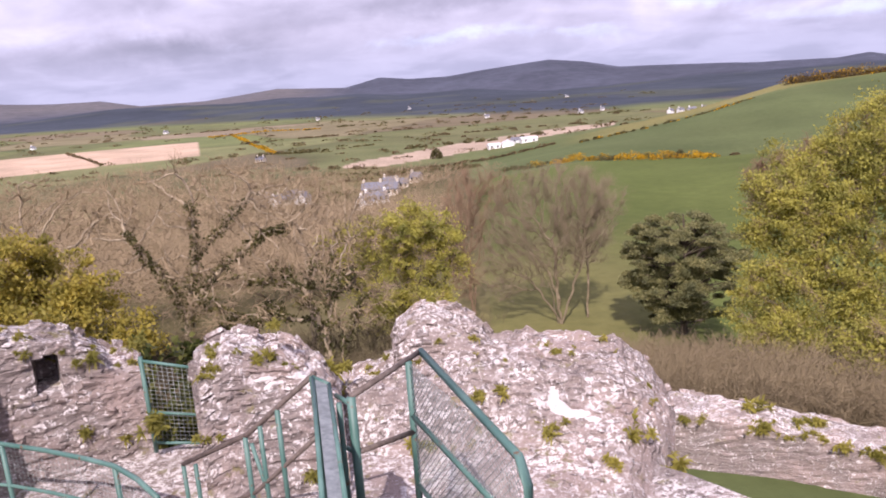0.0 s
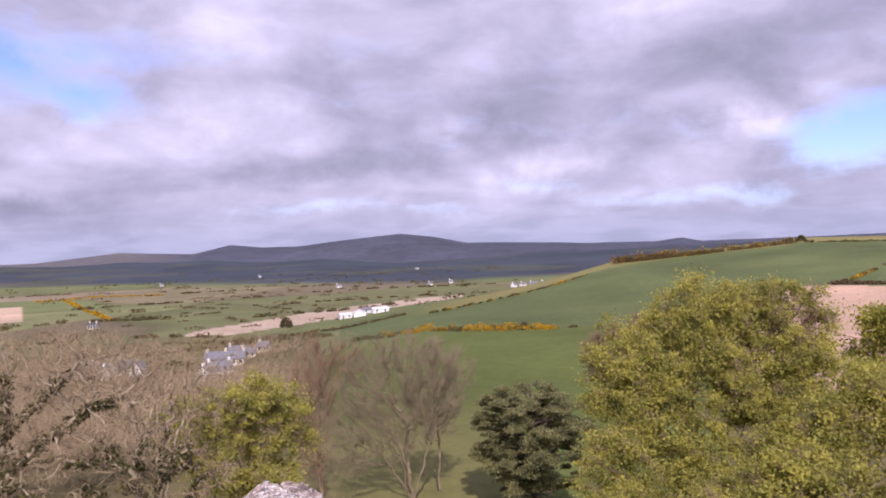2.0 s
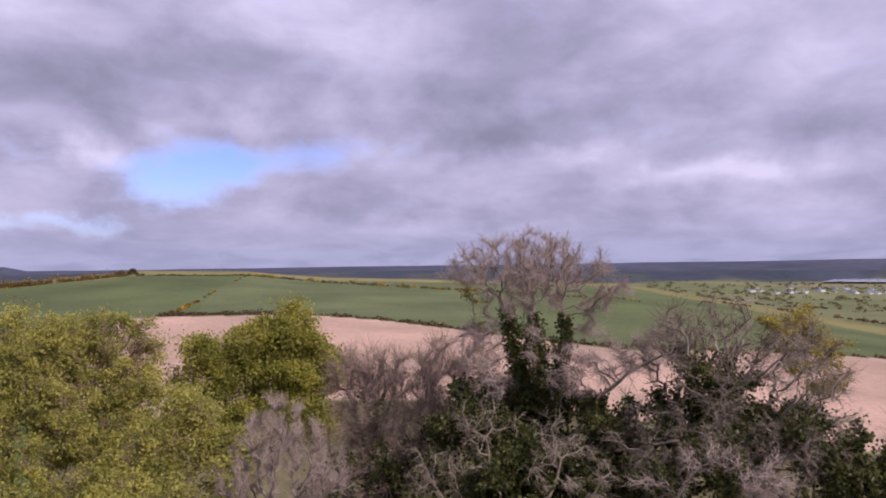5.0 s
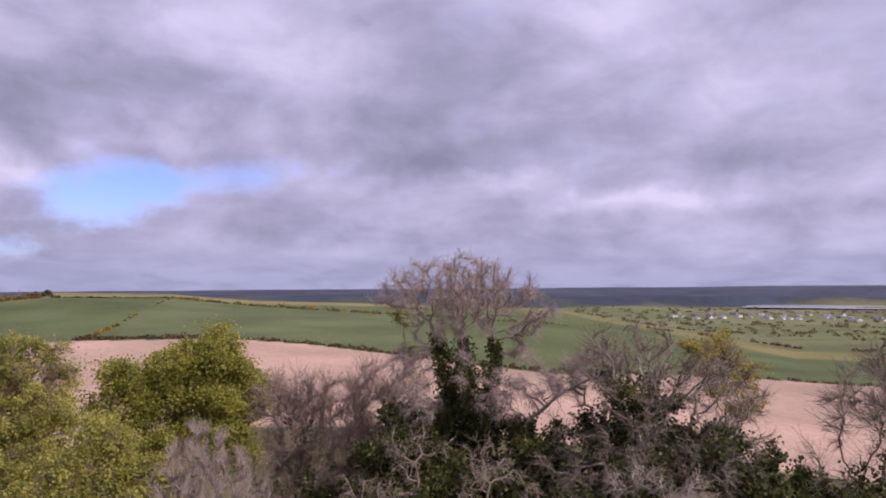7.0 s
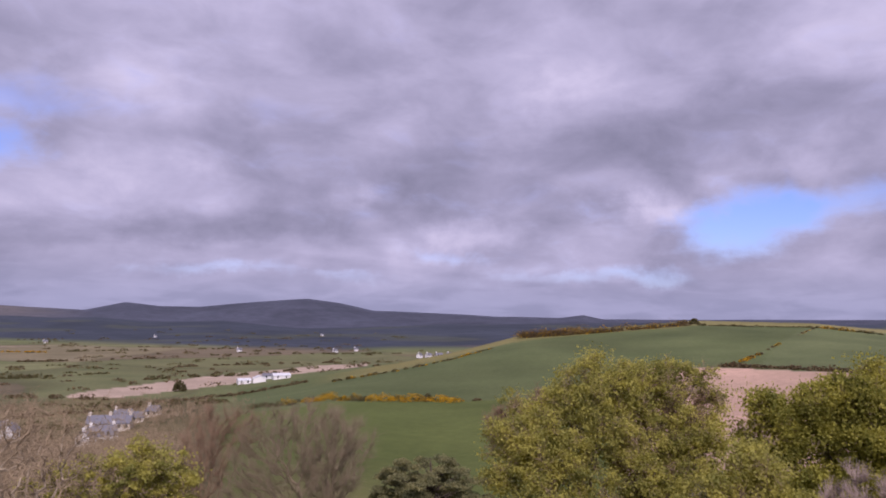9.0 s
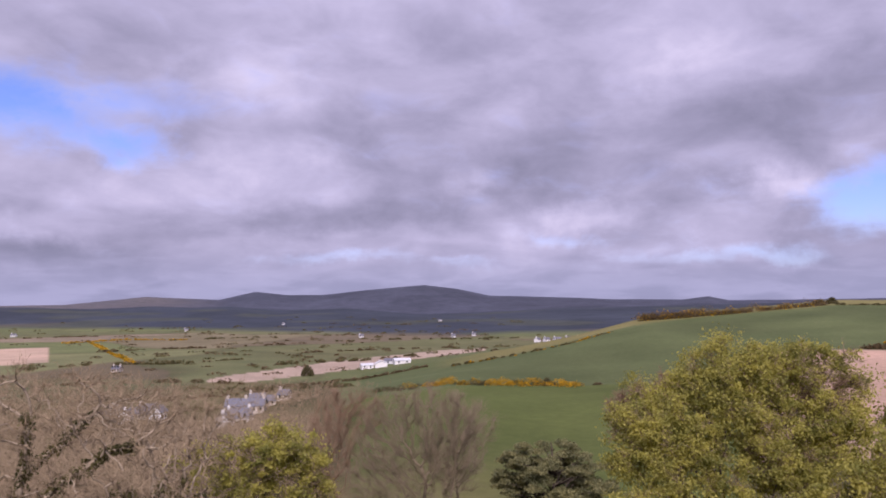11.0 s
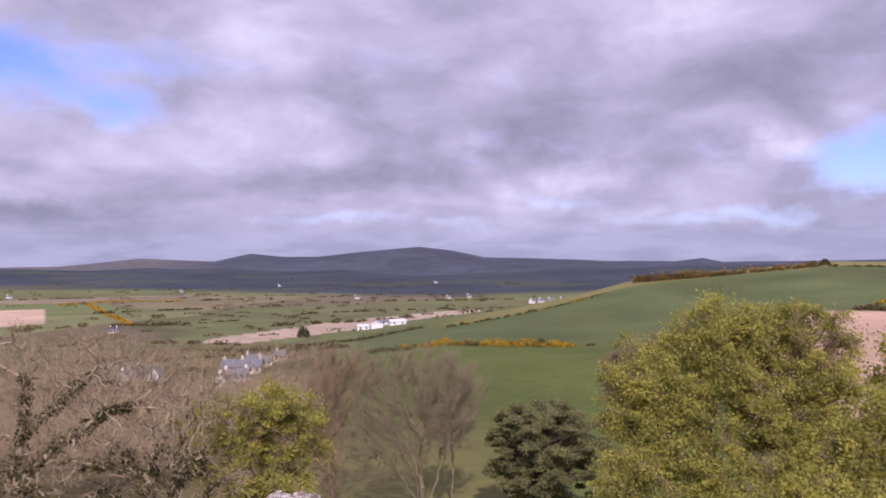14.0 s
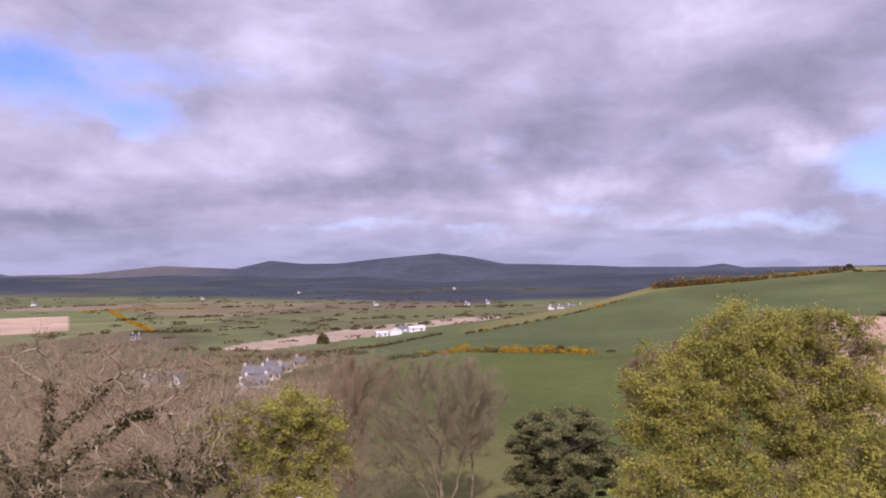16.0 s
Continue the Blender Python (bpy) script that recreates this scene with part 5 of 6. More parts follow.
hedge("hedge", 401, [(25.3, 522), (28, 530), (32, 538), (37.6, 578)], 4.0, 260, SCRUB, "brown hedge with some gorse along the hill crest", other=GORSE, bloom=0.16)
hedge("hedge", 402, [(38.5, 580), (42, 590), (46.2, 615)], 1.2, 70, HEDGE, "thin hedge over the hilltop")
hedge("hedge", 403, [(46.2, 615), (44.9, 500), (42.6, 380), (41.4, 345), (40.2, 322)], 0.9, 34, SCRUB, "thin brown hedge with gorse running down the hill", other=GORSE, gaps=0.2)
hedge("hedge", 404, [(46.2, 618), (50, 610), (55, 590), (61, 560), (66, 540), (76, 520)], 2.1, 190, HEDGE, "dark hedge between the hill fields", other=GORSE)
hedge("hedge", 405, [(39.8, 321), (45, 313), (50, 303), (57, 284), (64, 254), (75, 248), (92, 292), (104, 296)], 1.3, 190, SCRUB, "low brown hedge above the ploughed field")
hedge("hedge", 406, [(10.5, 402), (15.6, 414), (20, 440), (23.2, 470)], 1.1, 80, VALLEY_HEDGE, "hedge on the shoulder of the green hill", other=GORSE)
hedge("hedge", 413, [(-26.6, 925), (-26.2, 860), (-25.2, 760), (-24.6, 700)], 2.0, 46, SCRUB, "brown hedge across the ploughed strip", leaf=1.0)
hedge("hedge", 407, [(-5, 410), (0, 415), (5, 430), (9, 445)], 1.4, 60, SCRUB, "brown hedge below the farm sheds")
for k, (line, size, mat) in enumerate((([(-15, 400), (-10, 378), (-3, 392)], 2.4, SCRUB), ([(-12, 300), (-7, 272), (-3, 262)], 2.2, SCRUB), ([(-11, 348), (-7, 338), (-1.5, 345)], 2.3, VALLEY_HEDGE), ([(-17, 480), (-10, 468), (-5, 436)], 2.2, SCRUB), ([(-9, 425), (-5, 405), (0, 392), (3, 372)], 1.8, VALLEY_HEDGE))):
    hedge("hedge", 440 + k, line, size, 90, mat, "overgrown brown hedge round the village", gaps=0.45)
hedge("gorse_bank", 408, [(-15.6, 1040), (-14.2, 800), (-12.5, 634)], 2.2, 60, GORSE, "bank of yellow gorse in the valley", leaf=1.2)
hedge("gorse_bank", 409, [(-17, 1000), (-13, 1050), (-9, 1000)], 2.0, 40, GORSE, "line of gorse between valley fields", leaf=1.2)
for k, (a0, r0, a1, r1) in enumerate(((84, 900, 104, 860), (86, 1150, 104, 1200), (82, 700, 100, 690), (66, 900, 80, 980), (-16, 800, -2, 850), (-10, 1000, 4, 1060), (-25, 1150, -6, 1200), (-20, 620, -5, 640), (-2, 700, 12, 760), (2, 900, 16, 940), (-30, 1500, -8, 1450), (-4, 560, 8, 600))):
    hedge("hedge", 420 + k, [(a0, r0), ((a0 * 2 + a1) / 3, r0 + 25), ((a0 + 2 * a1) / 3, r1 - 20), (a1, r1)], 2.0, 90, VALLEY_HEDGE if k % 2 else SCRUB, "hedgerow between the valley fields", leaf=1.1, gaps=0.52)
bush("ridge_thorn", 410, 38.1, 596, (4.6, 3.0, 4.4), HEDGE, "dark hawthorn clump on the hill crest", "tree", count=420, leaf=0.9)
bush("ridge_thorn", 411, 37.4, 594, (4.0, 3.0, 3.4), HEDGE, "low dark hawthorn on the hill crest", "tree", count=380, leaf=0.9)
bush("ridge_thorn", 412, 25.9, 526, (6.0, 3.5, 3.6), SCRUB, "brown thorn clump at the end of the crest hedge", "tree", count=420, leaf=0.8)


def scatter(name, seed, count, a0, a1, r0, r1, size, mat, label, leaf):
    """Single bushes and small trees over far fields."""
    rng = np.random.RandomState(seed)
    vs, fs, n_v = [], [], 0
    for _ in range(count):
        a, r = rng.uniform(a0, a1), math.exp(rng.uniform(math.log(r0), math.log(r1)))
        if a < -17 and 690 < r < 960:
            continue
        s = size * rng.uniform(0.5, 1.4) * (r / r0) ** 0.25
        v, f = bush_cloud(rng, on_ground(a, r, 0.3), np.array((s * rng.uniform(1.4, 4.0), s * 1.2, s * 0.85)), 40, leaf * (r / r0) ** 0.3)
        vs.append(v)
        fs.append(f + n_v)
        n_v += len(v)
    return tagged(link(name, np.concatenate(vs), np.concatenate(fs), mat), label, "bushes", kind="stuff")


scatter("valley_bushes", 501, 150, -34, 16, 480, 1500, 2.4, SCRUB, "brown bushes and bare copses over the valley", 1.1)
scatter("valley_trees", 502, 110, -34, 18, 600, 1900, 2.8, VALLEY_HEDGE, "dark trees and thickets over the valley", 1.2)
scatter("plain_trees", 503, 520, 64, 112, 850, 2300, 4.2, VALLEY_HEDGE, "dark trees over the far plain", 1.6)
bush("round_tree", 504, -0.2, 470, (4.2, 4.2, 5.6), HEDGE, "round dark tree in the valley field", "tree", count=420, leaf=0.9)


# ---- buildings ----
def box(bm, x0, x1, y0, y1, z0, z1):
    v = [bm.verts.new(p) for p in ((x0, y0, z0), (x1, y0, z0), (x1, y1, z0), (x0, y1, z0), (x0, y0, z1), (x1, y0, z1), (x1, y1, z1), (x0, y1, z1))]
    for q in ((3, 2, 1, 0), (4, 5, 6, 7), (0, 1, 5, 4), (1, 2, 6, 5), (2, 3, 7, 6), (3, 0, 4, 7)):
        bm.faces.new([v[i] for i in q])


def house(name, az, r, wide, deep, eaves, ridge, turn, label, wall=None, roof=None, windows=3, chimneys=2, storeys=2, category="house", group="", lift=0.0):
    """A gabled building with its ridge along its width."""
    top = empty(name, label=label, category=category, group=group)
    wall, roof = wall or RENDER_WHITE, roof or SLATE
    bm = bmesh.new()
    w, d = wide / 2, deep / 2
    ring = [(-d, -1.0), (d, -1.0), (d, eaves), (0, ridge), (-d, eaves)]
    a = [bm.verts.new((-w, y, z)) for y, z in ring]
    b = [bm.verts.new((w, y, z)) for y, z in ring]
    bm.faces.new(a)
    bm.faces.new(b[::-1])
    for i in range(5):
        bm.faces.new((a[i], b[i], b[(i + 1) % 5], a[(i + 1) % 5]))
    bmesh.ops.recalc_face_normals(bm, faces=bm.faces[:])
    part("wall", bm, wall, top)
    bm = bmesh.new()
    run = math.hypot(d, ridge - eaves)
    for s in (-1, 1):
        nrm = Vector((0, s * (ridge - eaves) / run, d / run)) * 0.18
        lo, hi = Vector((0, s * (d + 0.35), eaves - 0.35 * (ridge - eaves) / d)), Vector((0, 0, ridge))
        v = []
        for x in (-w - 0.3, w + 0.3):
            for p in (lo, hi):
                for o in (Vector((0, 0, 0.02)), nrm + Vector((0, 0, 0.02))):
                    v.append(bm.verts.new(Vector((x, 0, 0)) + p + o))
        for q in ((0, 1, 3, 2), (4, 6, 7, 5), (0, 4, 5, 1), (2, 3, 7, 6), (1, 5, 7, 3), (0, 2, 6, 4)):
            bm.faces.new([v[i] for i in q])
    bmesh.ops.recalc_face_normals(bm, faces=bm.faces[:])
    part("roof", bm, roof, top)
    for k in range(chimneys):
        x = (-w + 0.6) if k == 0 else (w - 0.6 if k == 1 else 0)
        bm = bmesh.new()
        box(bm, x - 0.5, x + 0.5, -0.4, 0.4, ridge - 0.6, ridge + 1.1)
        box(bm, x - 0.58, x + 0.58, -0.48, 0.48, ridge + 1.1, ridge + 1.25)
        stack = part("chimney", bm, wall, top)
        bm = bmesh.new()
        bmesh.ops.create_cone(bm, cap_ends=True, segments=8, radius1=0.2, radius2=0.15, depth=0.5, matrix=Matrix.Translation((x, 0, ridge + 1.5)))
        part("chimney_pot", bm, RENDER_CREAM, stack)
    for s in range(storeys):
        z = 1.0 + s * 2.6
        for k in range(windows):
            x = -w + (k + 0.5) * wide / windows
            for side in (-1, 1):
                bm = bmesh.new()
                box(bm, x - 0.5, x + 0.5, side * d - 0.04, side * d + 0.04, z, z + 1.25)
                part("window", bm, GLASS_DARK, top)
    g = on_ground(az, r)
    top.matrix_world = pose(g.x, g.y, g.z + lift, 0, 0, turn)
    return top


V = "houses of the village"
house("village_house", -4.7, 318, 16, 7.5, 2.8, 5.4, -8, "long two-storey slate-roofed terrace house", RENDER_CREAM, windows=6, chimneys=3, storeys=1, group=V, lift=0.9)
house("village_house", -5.2, 296, 9, 8, 3.4, 6.4, 20, "white gabled house with grey slate roof", windows=4, chimneys=2, group=V, lift=-0.9)
house("village_house", -6.2, 288, 5, 5, 3.2, 5.4, 75, "small white gable-ended cottage", windows=2, chimneys=1, group=V)
house("village_house", -12.9, 322, 4.5, 5, 3.0, 5.4, 80, "white cottage with steep gable", windows=2, chimneys=1, storeys=1, group=V)
house("village_house", -10.8, 324, 5, 5, 3.4, 5.8, 70, "white gabled cottage among bare trees", windows=2, chimneys=1, storeys=1, group=V)
house("village_house", -12.0, 330, 8, 5, 2.8, 4.8, 5, "low cream cottage with slate roof", RENDER_CREAM, windows=3, chimneys=1, storeys=1, group=V)
house("village_house", -13.6, 560, 6, 5, 2.6, 4.4, -15, "distant cream house in the valley", RENDER_CREAM, windows=3, group=V)
for a, r, w, t in ((-3.1, 335, 6, 10), (-1.9, 348, 5, -20), (-11.6, 342, 6, 15), (-13.6, 345, 5, 60), (-3.9, 352, 7, 5), (-14.6, 330, 6, 10)):
    house("village_house", a, r, w, 5, 2.4, 4.4, t, "low cream cottage with slate roof", RENDER_CREAM, SLATE, 2, 1, 1, group=V)
F = "farm sheds"
house("farm_shed", 4.3, 495, 8, 8, 2.4, 3.6, 5, "white farm shed with shallow metal roof", RENDER_WHITE, SHEET, 2, 0, 1, "shed", F)
house("farm_shed", 5.4, 492, 7, 8, 2.6, 4.4, 88, "white round-fronted farm shed", RENDER_WHITE, SHEET, 1, 0, 1, "shed", F)
house("farm_shed", 7.0, 500, 11, 8, 2.5, 3.8, 4, "long white farm shed with metal roof", RENDER_WHITE, SHEET, 2, 0, 1, "shed", F)
house("farm_shed", 6.2, 512, 10, 8, 2.4, 3.8, -5, "grey farm shed behind the white ones", SHEET, SLATE, 2, 0, 1, "shed", F)
house("farm_shed", -33.1, 505, 15, 6, 1.8, 3.0, 28, "long low white farm shed on a green field", RENDER_WHITE, SHEET, 2, 0, 1, "shed", F)
C = "cottages beyond the hill"
for a, r, w, t in ((18.2, 770, 5, 20), (19.0, 790, 6.5, 5), (19.9, 800, 7, 10), (20.5, 780, 4.5, 70), (17.5, 780, 4.5, 40)):
    house("hill_cottage", a, r, w * 1.15, 5, 2.0, 3.7, t, "small white cottage beyond the green hill", RENDER_WHITE, SLATE, 2, 1, 1, "cottage", C, lift=4.4)
W = "scattered farmhouses"
rr = random.Random(9)
for a, r in ((3.9, 985), (11.0, 960), (12.6, 1000), (-20, 1250), (-9, 1300), (-2, 1500), (10, 1650), (57, 1500), (-28.6, 1100)):
    house("farmhouse", a, r, rr.uniform(5, 8), 5, 2.6, 4.4, rr.uniform(-20, 20), "tiny white farmhouse far off in the valley", RENDER_WHITE, SLATE, 2, 1, 1, "farmhouse", W)
T = "houses of the far town"
for k in range(56):
    a = 84.2 + 20 * k / 55 + rr.uniform(-0.9, 0.9)
    house("town_house", a, rr.uniform(1380, 1680), rr.uniform(7, 17), 8, rr.uniform(2, 3.5), rr.uniform(4.2, 6), rr.uniform(-40, 40), "pale house of a distant town on the plain", RENDER_WHITE if k % 3 else RENDER_CREAM, SLATE, 2, 1, 1, "house", T)


# ---- railings and grille on the keep ----
def wire_panel(name, corners, cell, parent, radius=0.0016, diamond=False):
    """Woven wire between four corners: near foot, far foot, far head, near head."""
    a, b, c, d = [Vector(p) for p in corners]
    lines = []
    wide, tall = (b - a).length, (d - a).length
    n_w, n_h = max(2, int(wide / cell)), max(2, int(tall / cell))
    at = lambda s, t: (a.lerp(b, s)).lerp(d.lerp(c, s), t)
    if diamond:
        ratio = tall / wide
        k = int((1 + ratio) * n_w)
        for i in range(1, k):
            s0 = i / n_w
            for flip in (False, True):
                p, q = (s0, 0.0), (s0 - ratio, 1.0)
                if p[0] > 1:
                    p = (1.0, (s0 - 1) / ratio)
                if q[0] < 0:
                    q = (0.0, s0 / ratio)
                f = (lambda u: 1 - u) if flip else (lambda u: u)
                lines.append([at(f(p[0]), p[1]), at(f(q[0]), q[1])])
    else:
        lines += [[at(i / n_w, 0), at(i / n_w, 1)] for i in range(1, n_w)]
        lines += [[at(0, i / n_h), at(1, i / n_h)] for i in range(1, n_h)]
    return tagged(rods(name, lines, radius, WIRE, parent, 3), kind="stuff")


def dn(p, z):
    return Vector((p.x, p.y, p.z - z))


def stair_rails():
    top = empty("stair_railing", polar(-3, 5.2, 56.85), "green painted steel stair railing with wire mesh", "railing")
    inv = Matrix.Translation(-top.location)
    s = lambda a, e, r: inv @ sight(a, e, r)
    p1, p3 = s(-2.62, -20.95, 5.2), s(5.1, -29.4, 3.52)
    p2 = s(-8.69, -23.9, 4.5)
    p1b = s(-3.7, -21.7, 5.0)
    end = dn(s(5.75, -31.5, 3.35), 0.0)
    rods("top_rail", [[p1, p3, end, dn(end, 1.0)]], 0.027, PAINT, top, 8)
    rods("mid_rail", [[dn(p1b, 0.42), dn(p3, 0.45)]], 0.020, PAINT, top, 8)
    rods("foot_rail", [[dn(p1b, 0.98), dn(p3, 1.0)]], 0.020, PAINT, top, 8)
    rods("post", [[p1b, dn(p1b, 1.15)]], 0.026, PAINT, top, 8)
    rods("post", [[p2, dn(p2, 1.1)]], 0.030, PAINT, top, 8)
    rods("post", [[p2 + Vector((-0.09, 0.05, -0.06)), dn(p2 + Vector((-0.09, 0.05, 0)), 1.1)]], 0.018, PAINT, top, 8)
    rods("hand_rail", [[p1, p2]], 0.021, RUST, top, 8, "rusted brown handrail")
    rods("hand_rail", [[dn(p1b, 0.55), dn(p2, 0.40)]], 0.021, RUST, top, 8, "rusted brown handrail")
    wire_panel("wire_mesh", (dn(p1b, 0.98), dn(p3, 1.0), p3, p1b), 0.05, top, 0.003, True)
    # the flight that goes down to the wall walk
    q1, q2, q3 = s(-11.4, -21.75, 5.0), s(-17.2, -25.3, 5.5), s(-22.4, -26.35, 6.0)
    rods("hand_rail", [[q1, q2, q3]], 0.021, RUST, top, 8, "rusted brown handrail")
    rods("hand_rail", [[dn(q1, 0.46), dn(q2, 0.50), dn(q3, 0.5)]], 0.018, RUST, top, 8, "rusted brown handrail")
    for f, w in ((0.03, 0.026), (0.55, 0.02), (0.82, 0.018)):
        p = q1.lerp(q2, f)
        rods("post", [[p, dn(p, 1.1)]], w, PAINT, top, 8)
    p = q2.lerp(q3, 0.05)
    rods("post", [[p, dn(p, 0.95)]], 0.02, PAINT, top, 8)
    rods("post", [[p + Vector((0.05, -0.02, -0.06)), dn(p + Vector((0.22, -0.06, 0)), 0.9)]], 0.016, PAINT, top, 8)
    for o in (0.0, 0.10):
        rods("post", [[q3 + Vector((o, 0, -0.01)), dn(q3 + Vector((o, 0, 0)), 0.9)]], 0.018, PAINT, top, 8)
    # gate leaf standing open, seen almost edge on
    g0, g1 = s(-11.6, -22.0, 4.98), s(-12.0, -31.8, 3.25)
    h0, h1 = s(-10.35, -22.7, 4.86), s(-10.0, -32.0, 3.25)
    rods("gate_rail", [[dn(g0, 1.1), g0, g1]], 0.014, PAINT, top, 8)
    rods("gate_rail", [[dn(h0, 1.1), h0, h1]], 0.014, PAINT, top, 8)
    rods("gate_rail", [[g0, h0]], 0.014, PAINT, top, 8)
    bm = bmesh.new()
    a = [bm.verts.new(p) for p in (g0.lerp(h0, 0.15), g1.lerp(h1, 0.25), dn(g1.lerp(h1, 0.25), 1.1), dn(g0.lerp(h0, 0.15), 1.1))]
    b = [bm.verts.new(p) for p in (g0.lerp(h0, 0.85), g1.lerp(h1, 0.9), dn(g1.lerp(h1, 0.9), 1.1), dn(g0.lerp(h0, 0.85), 1.1))]
    bm.faces.new(a)
    bm.faces.new(b[::-1])
    for i in range(4):
        bm.faces.new((a[i], a[(i + 1) % 4], b[(i + 1) % 4], b[i]))
    bmesh.ops.recalc_face_normals(bm, faces=bm.faces[:])
    part("gate_panel", bm, WIRE, top, "grey steel gate panel")
    j0 = s(-9.9, -23.6, 4.9)
    rods("link_bar", [[j0, p2 + Vector((-0.02, 0.02, -0.05))]], 0.016, PAINT, top, 8)
    rods("link_bar", [[dn(j0, 0.38), dn(p2, 0.40)]], 0.016, PAINT, top, 8)


stair_rails()


def walk_rail():
    top = empty("walk_railing", polar(-30, 6.8, 55.85), "curved green steel railing with mesh on the wall walk", "railing")
    o = Vector(top.location)
    ring = [(-48, -17.6), (-44, -18.6), (-40, -19.8), (-37, -20.7), (-34, -21.8), (-31.5, -23.0), (-29, -24.3), (-27.2, -25.3), (-25.8, -26.6), (-24.6, -28.2)]
    pts = [sight(a, e, 2.98 / math.tan(radians(-e))) - o for a, e in ring]
    rods("top_rail", [pts], 0.022, PAINT, top, 8)
    rods("mid_rail", [[dn(p, 0.42) for p in pts]], 0.018, PAINT, top, 8)
    rods("foot_rail", [[dn(p, 0.95) for p in pts]], 0.018, PAINT, top, 8)
    for k in (1, 4, 7, 9):
        rods("post", [[pts[k], dn(pts[k], 1.17)]], 0.024, PAINT, top, 8)
    for a, b in zip(pts, pts[1:]):
        wire_panel("wire_mesh", (dn(a, 0.95), dn(b, 0.95), b, a), 0.05, top)


walk_rail()


def gap_grille():
    top = empty("gap_grille", polar(-22.2, 8.7, 55.75), "green steel mesh guard across a gap in the wall", "railing")
    o = Vector(top.location)
    a, b = sight(-24.2, -18.5, 8.75) - o, sight(-20.0, -19.9, 8.55) - o
    c, d = sight(-20.3, -25.2, 8.55) - o, sight(-24.15, -24.35, 8.75) - o
    rods("post", [[a + Vector((0, 0, 0.05)), d - Vector((0, 0, 0.12))]], 0.026, PAINT, top, 8)
    rods("post", [[b, c - Vector((0, 0, 0.12))]], 0.022, PAINT, top, 8)
    rods("top_rail", [[a, b]], 0.02, PAINT, top, 8)
    rods("mid_rail", [[a.lerp(d, 0.62), b.lerp(c, 0.62)]], 0.018, PAINT, top, 8)
    rods("foot_rail", [[d, c]], 0.02, PAINT, top, 8)
    wire_panel("wire_mesh", (d, c, b, a), 0.05, top, 0.003)


gap_grille()


# ---- plants on the masonry ----
def rubble_surface():
    v, f, n_v = [], [], 0
    for co in (parapet_co, stub_co, mass_co, lump_co, curtain_co):
        n_u, n_w = co.shape[:2]
        v += [Vector(p) for p in co.reshape(-1, 3)]
        for i in range(n_u - 1):
            for j in range(n_w - 1):
                k = n_v + i * n_w + j
                f.append((k, k + n_w, k + n_w + 1, k + 1))
        n_v += n_u * n_w
    return BVHTree.FromPolygons(v, f)


RUBBLE = rubble_surface()


def on_rubble(az, el, r):
    """The place on the masonry at a bearing and elevation from the platform, and the way it faces; r where there is none."""
    hit, out, _, _ = RUBBLE.ray_cast(Vector((0, 0, EYE)), aim(az, el))
    if hit is None:
        return sight(az, el, r), Vector((0, 0, 1))
    return hit, out if out.dot(aim(az, el)) < 0 else -out


def tuft(seed, az, el, r, size, label="leafy yellow-green plant growing from the masonry"):
    rng = np.random.RandomState(seed)
    m = 240
    # broad leaves round a few lopsided hearts on one root
    heart = np.concatenate([[[0, 0, 0]], rng.normal(size=(6, 3)) * size * [0.45, 0.45, 0.2] + [0, 0, size * 0.15]])
    of = rng.randint(0, 7, m)
    d = unit(rng.normal(size=(m, 3)) + [0, 0, 0.45])
    reach = size * rng.uniform(0.22, 0.62, (m, 1)) * np.where(rng.rand(m, 1) < 0.15, 1.7, 1.0)
    w = unit(np.cross(d, rng.normal(size=(m, 3)))) * size * rng.uniform(0.035, 0.10, (m, 1))
    mid, tip = heart[of] + d * reach * 0.55, heart[of] + d * reach - np.array([0, 0, 0.22]) * reach
    stalk = np.concatenate([heart[1:] * 0.5 + [0.01 * size, 0, 0], heart[1:] * 0.5 - [0.01 * size, 0, 0]])
    v = np.concatenate([heart, np.stack([mid + w, tip, mid - w], axis=1).reshape(-1, 3), stalk])
    k = 7 + 3 * np.arange(m)
    q = 7 + 3 * m + np.arange(6)
    f = np.concatenate([np.stack([of, k, k + 1, k + 2], axis=1), np.stack([np.zeros(6, int), q, np.arange(1, 7), q + 6], axis=1)])
    ob = link("wall_plant", v, f, TUFT)
    ob.location = on_rubble(az, el, r)[0]
    tagged(ob, label, "plant", "plants on the ruined wall")


for k, (a, e, r, s) in enumerate(((-15.7, -19.9, 7.2, 0.17), (-9.9, -21.4, 7.25, 0.2), (-23.6, -23.4, 8.55, 0.22), (-20.4, -25.0, 7.0, 0.13), (-27.6, -17.7, 8.75, 0.18), (-24.2, -17.4, 9.0, 0.14), (7.7, -27.2, 7.15, 0.17), (14.6, -27.6, 6.6, 0.24), (17.4, -29.8, 6.2, 0.25), (4.0, -24.4, 7.8, 0.15), (2.0, -24.6, 7.7, 0.14), (-3.6, -28.0, 6.9, 0.2), (8.3, -21.4, 8.1, 0.09), (9.9, -21.6, 8.1, 0.1), (-14.5, -17.6, 7.7, 0.12), (-28.6, -22.6, 8.7, 0.14), (-26.0, -23.6, 8.7, 0.12), (24, -24.9, 20.8, 0.5), (28, -25.4, 20.8, 0.45), (13, -29.6, 6.2, 0.13), (-7.5, -29.5, 6.6, 0.18), (-12.3, -29.0, 6.7, 0.15))):
    tuft(600 + k, a, e, r, s)


rr = random.Random(12)
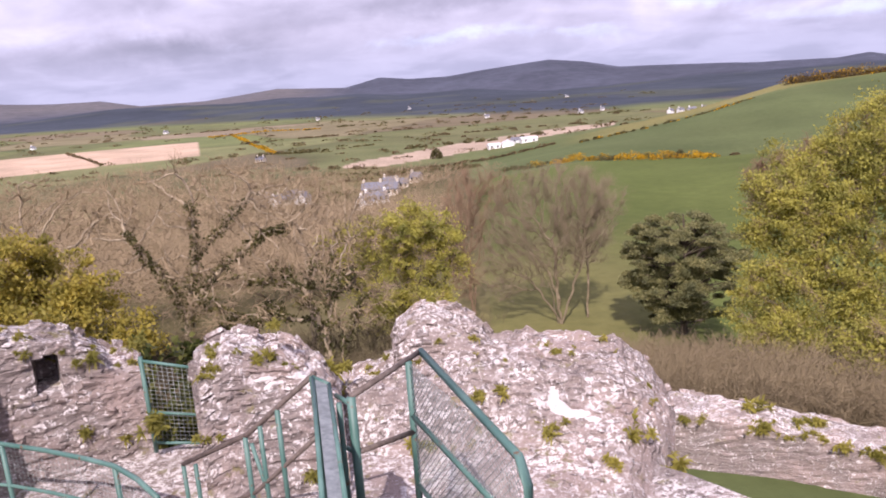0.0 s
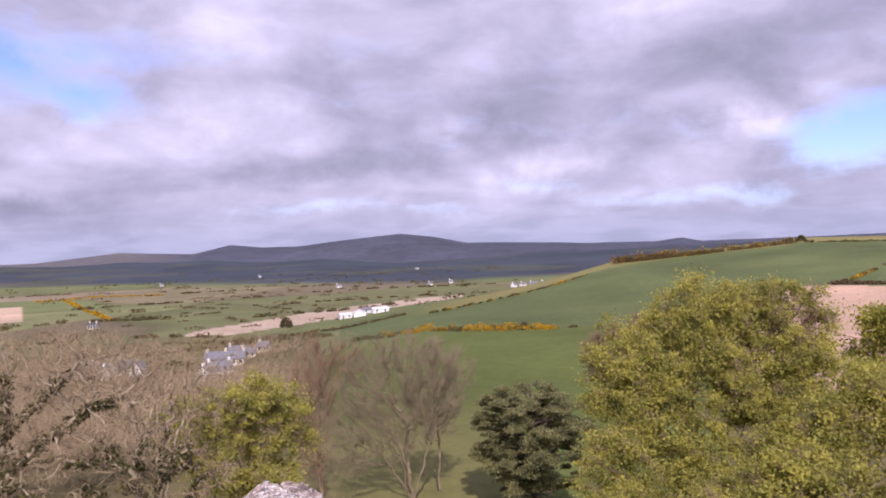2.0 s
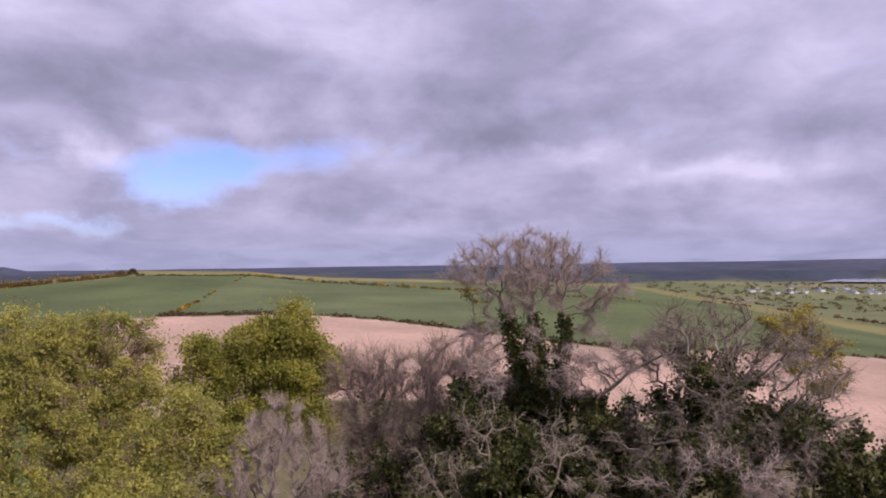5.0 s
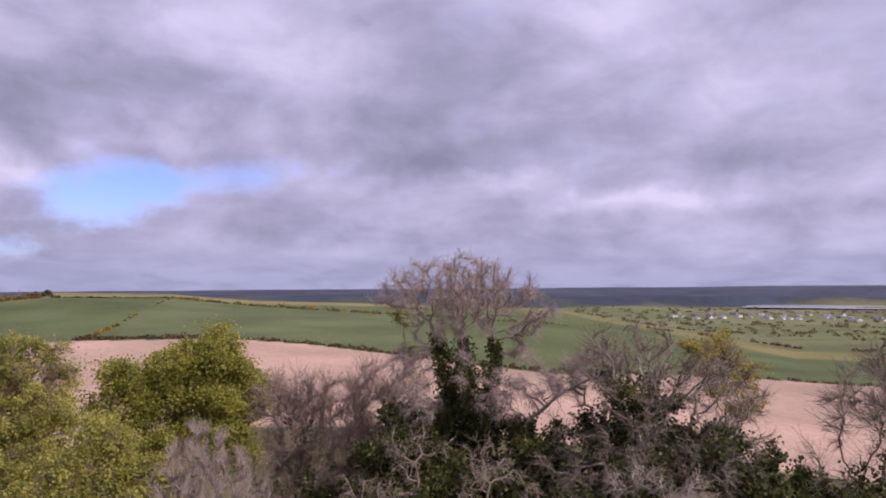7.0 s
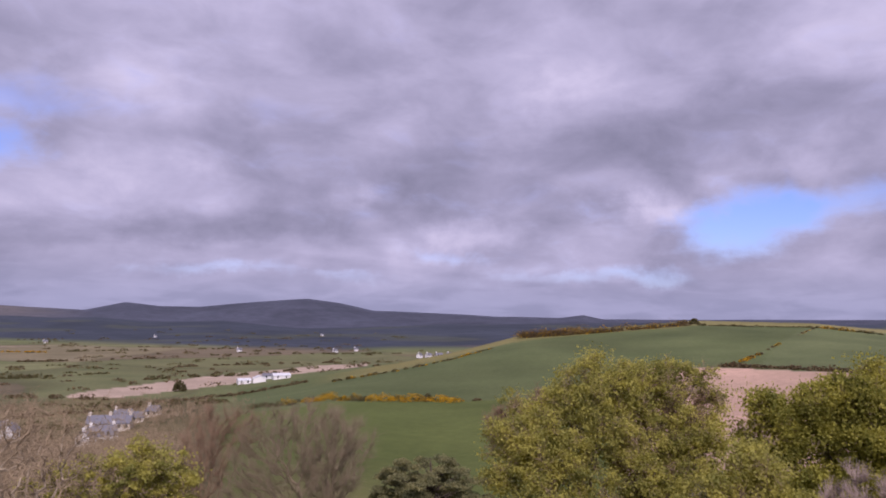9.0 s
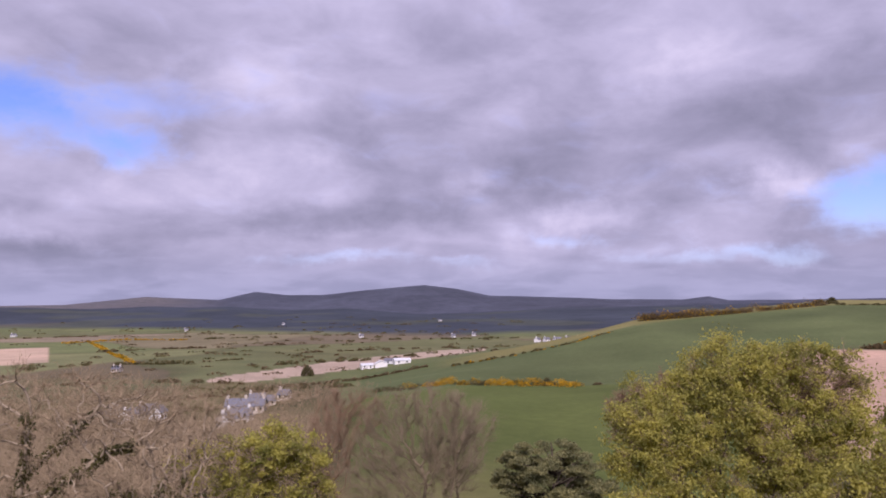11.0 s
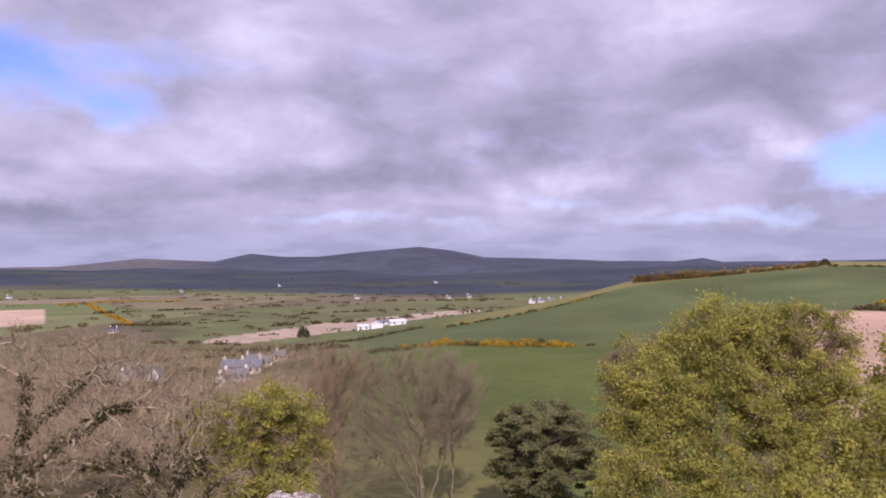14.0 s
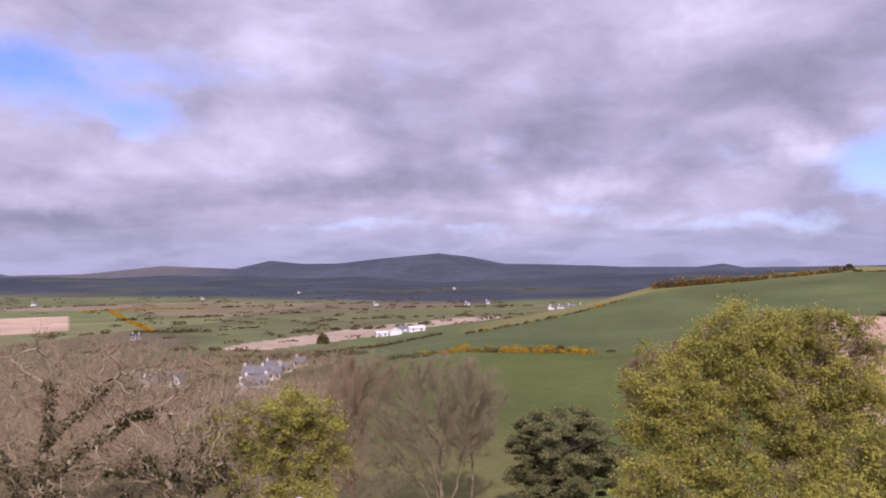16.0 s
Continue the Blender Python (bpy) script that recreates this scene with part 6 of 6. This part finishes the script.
for k in range(44):
    a = rr.uniform(-33, 17)
    e = along(MASS_TOP, a) if a > -10 else along(STUB_TOP, a) if a > -20.5 else along(PARAPET_TOP, a)
    if -24 < a < -20.7:
        continue
    tuft(700 + k, a, e - rr.uniform(0.6, 3.0), 8.5, rr.uniform(0.05, 0.10), "small tuft of moss and grass on the wall top")
for k in range(14):
    a = rr.uniform(18.5, 33)
    tuft(760 + k, a, -25.3 - (a - 18) * 0.05 - rr.uniform(0.2, 0.8), 21, rr.uniform(0.15, 0.3), "grass tuft on the curtain wall")


def lime_patch(seed, ovals):
    """A pale smear of old lime over the stones: ovals of (bearing, elevation, half width, half height)."""
    rng = np.random.RandomState(seed)
    a0, a1 = min(o[0] - o[2] for o in ovals) - 0.2, max(o[0] + o[2] for o in ovals) + 0.2
    e0, e1 = min(o[1] - o[3] for o in ovals) - 0.2, max(o[1] + o[3] for o in ovals) + 0.2
    n_a, n_e = int((a1 - a0) / 0.09) + 2, int((e1 - e0) / 0.09) + 2
    rough = rng.rand(n_a + 2, n_e + 2)
    index, verts, faces = {}, [], []
    for i in range(n_a):
        for j in range(n_e):
            a, e = a0 + i * 0.09, e0 + j * 0.09
            inside = min(math.hypot((a - o[0]) / o[2], (e - o[1]) / o[3]) for o in ovals)
            if inside > 0.78 + 0.4 * rough[i:i + 2, j:j + 2].mean():
                continue
            p, out = on_rubble(a, e, 7.5)
            index[i, j] = len(verts)
            verts.append(p + out * (0.016 if inside < 0.7 else 0.004))
    for i, j in index:
        ring = [(i, j), (i + 1, j), (i + 1, j + 1), (i, j + 1)]
        if all(q in index for q in ring):
            faces.append([index[q] for q in ring])
    ob = link("lime_patch", verts, np.array(faces), LIME, smooth=True)
    tagged(ob, "white lime mortar smeared over the rubble masonry", "mortar", "lime patches")


lime_patch(1, ((8.2, -24.8, 0.55, 0.9), (8.7, -25.6, 0.9, 0.6), (10.0, -26.0, 1.3, 0.42), (11.4, -26.4, 0.8, 0.25)))
lime_patch(2, ((-15.4, -21.5, 1.0, 0.22), (-14.4, -21.9, 0.8, 0.2)))
lime_patch(3, ((-12.6, -21.6, 0.8, 0.35), (-11.9, -21.1, 0.4, 0.4)))


# ---- single stones of the walls ----
face_stones(parapet, parapet_co, 240, 1, 0.12, 0.42)
face_stones(stub, stub_co, 260, 2, 0.15, 0.62)
face_stones(mass, mass_co, 300, 3, 0.25, 0.72)
face_stones(lump, lump_co, 90, 4, 0.05, 0.6, (0.08, 0.22), (0.05, 0.1))
face_stones(curtain, curtain_co, 160, 5, 0.1, 0.45, (0.2, 0.5), (0.1, 0.2))
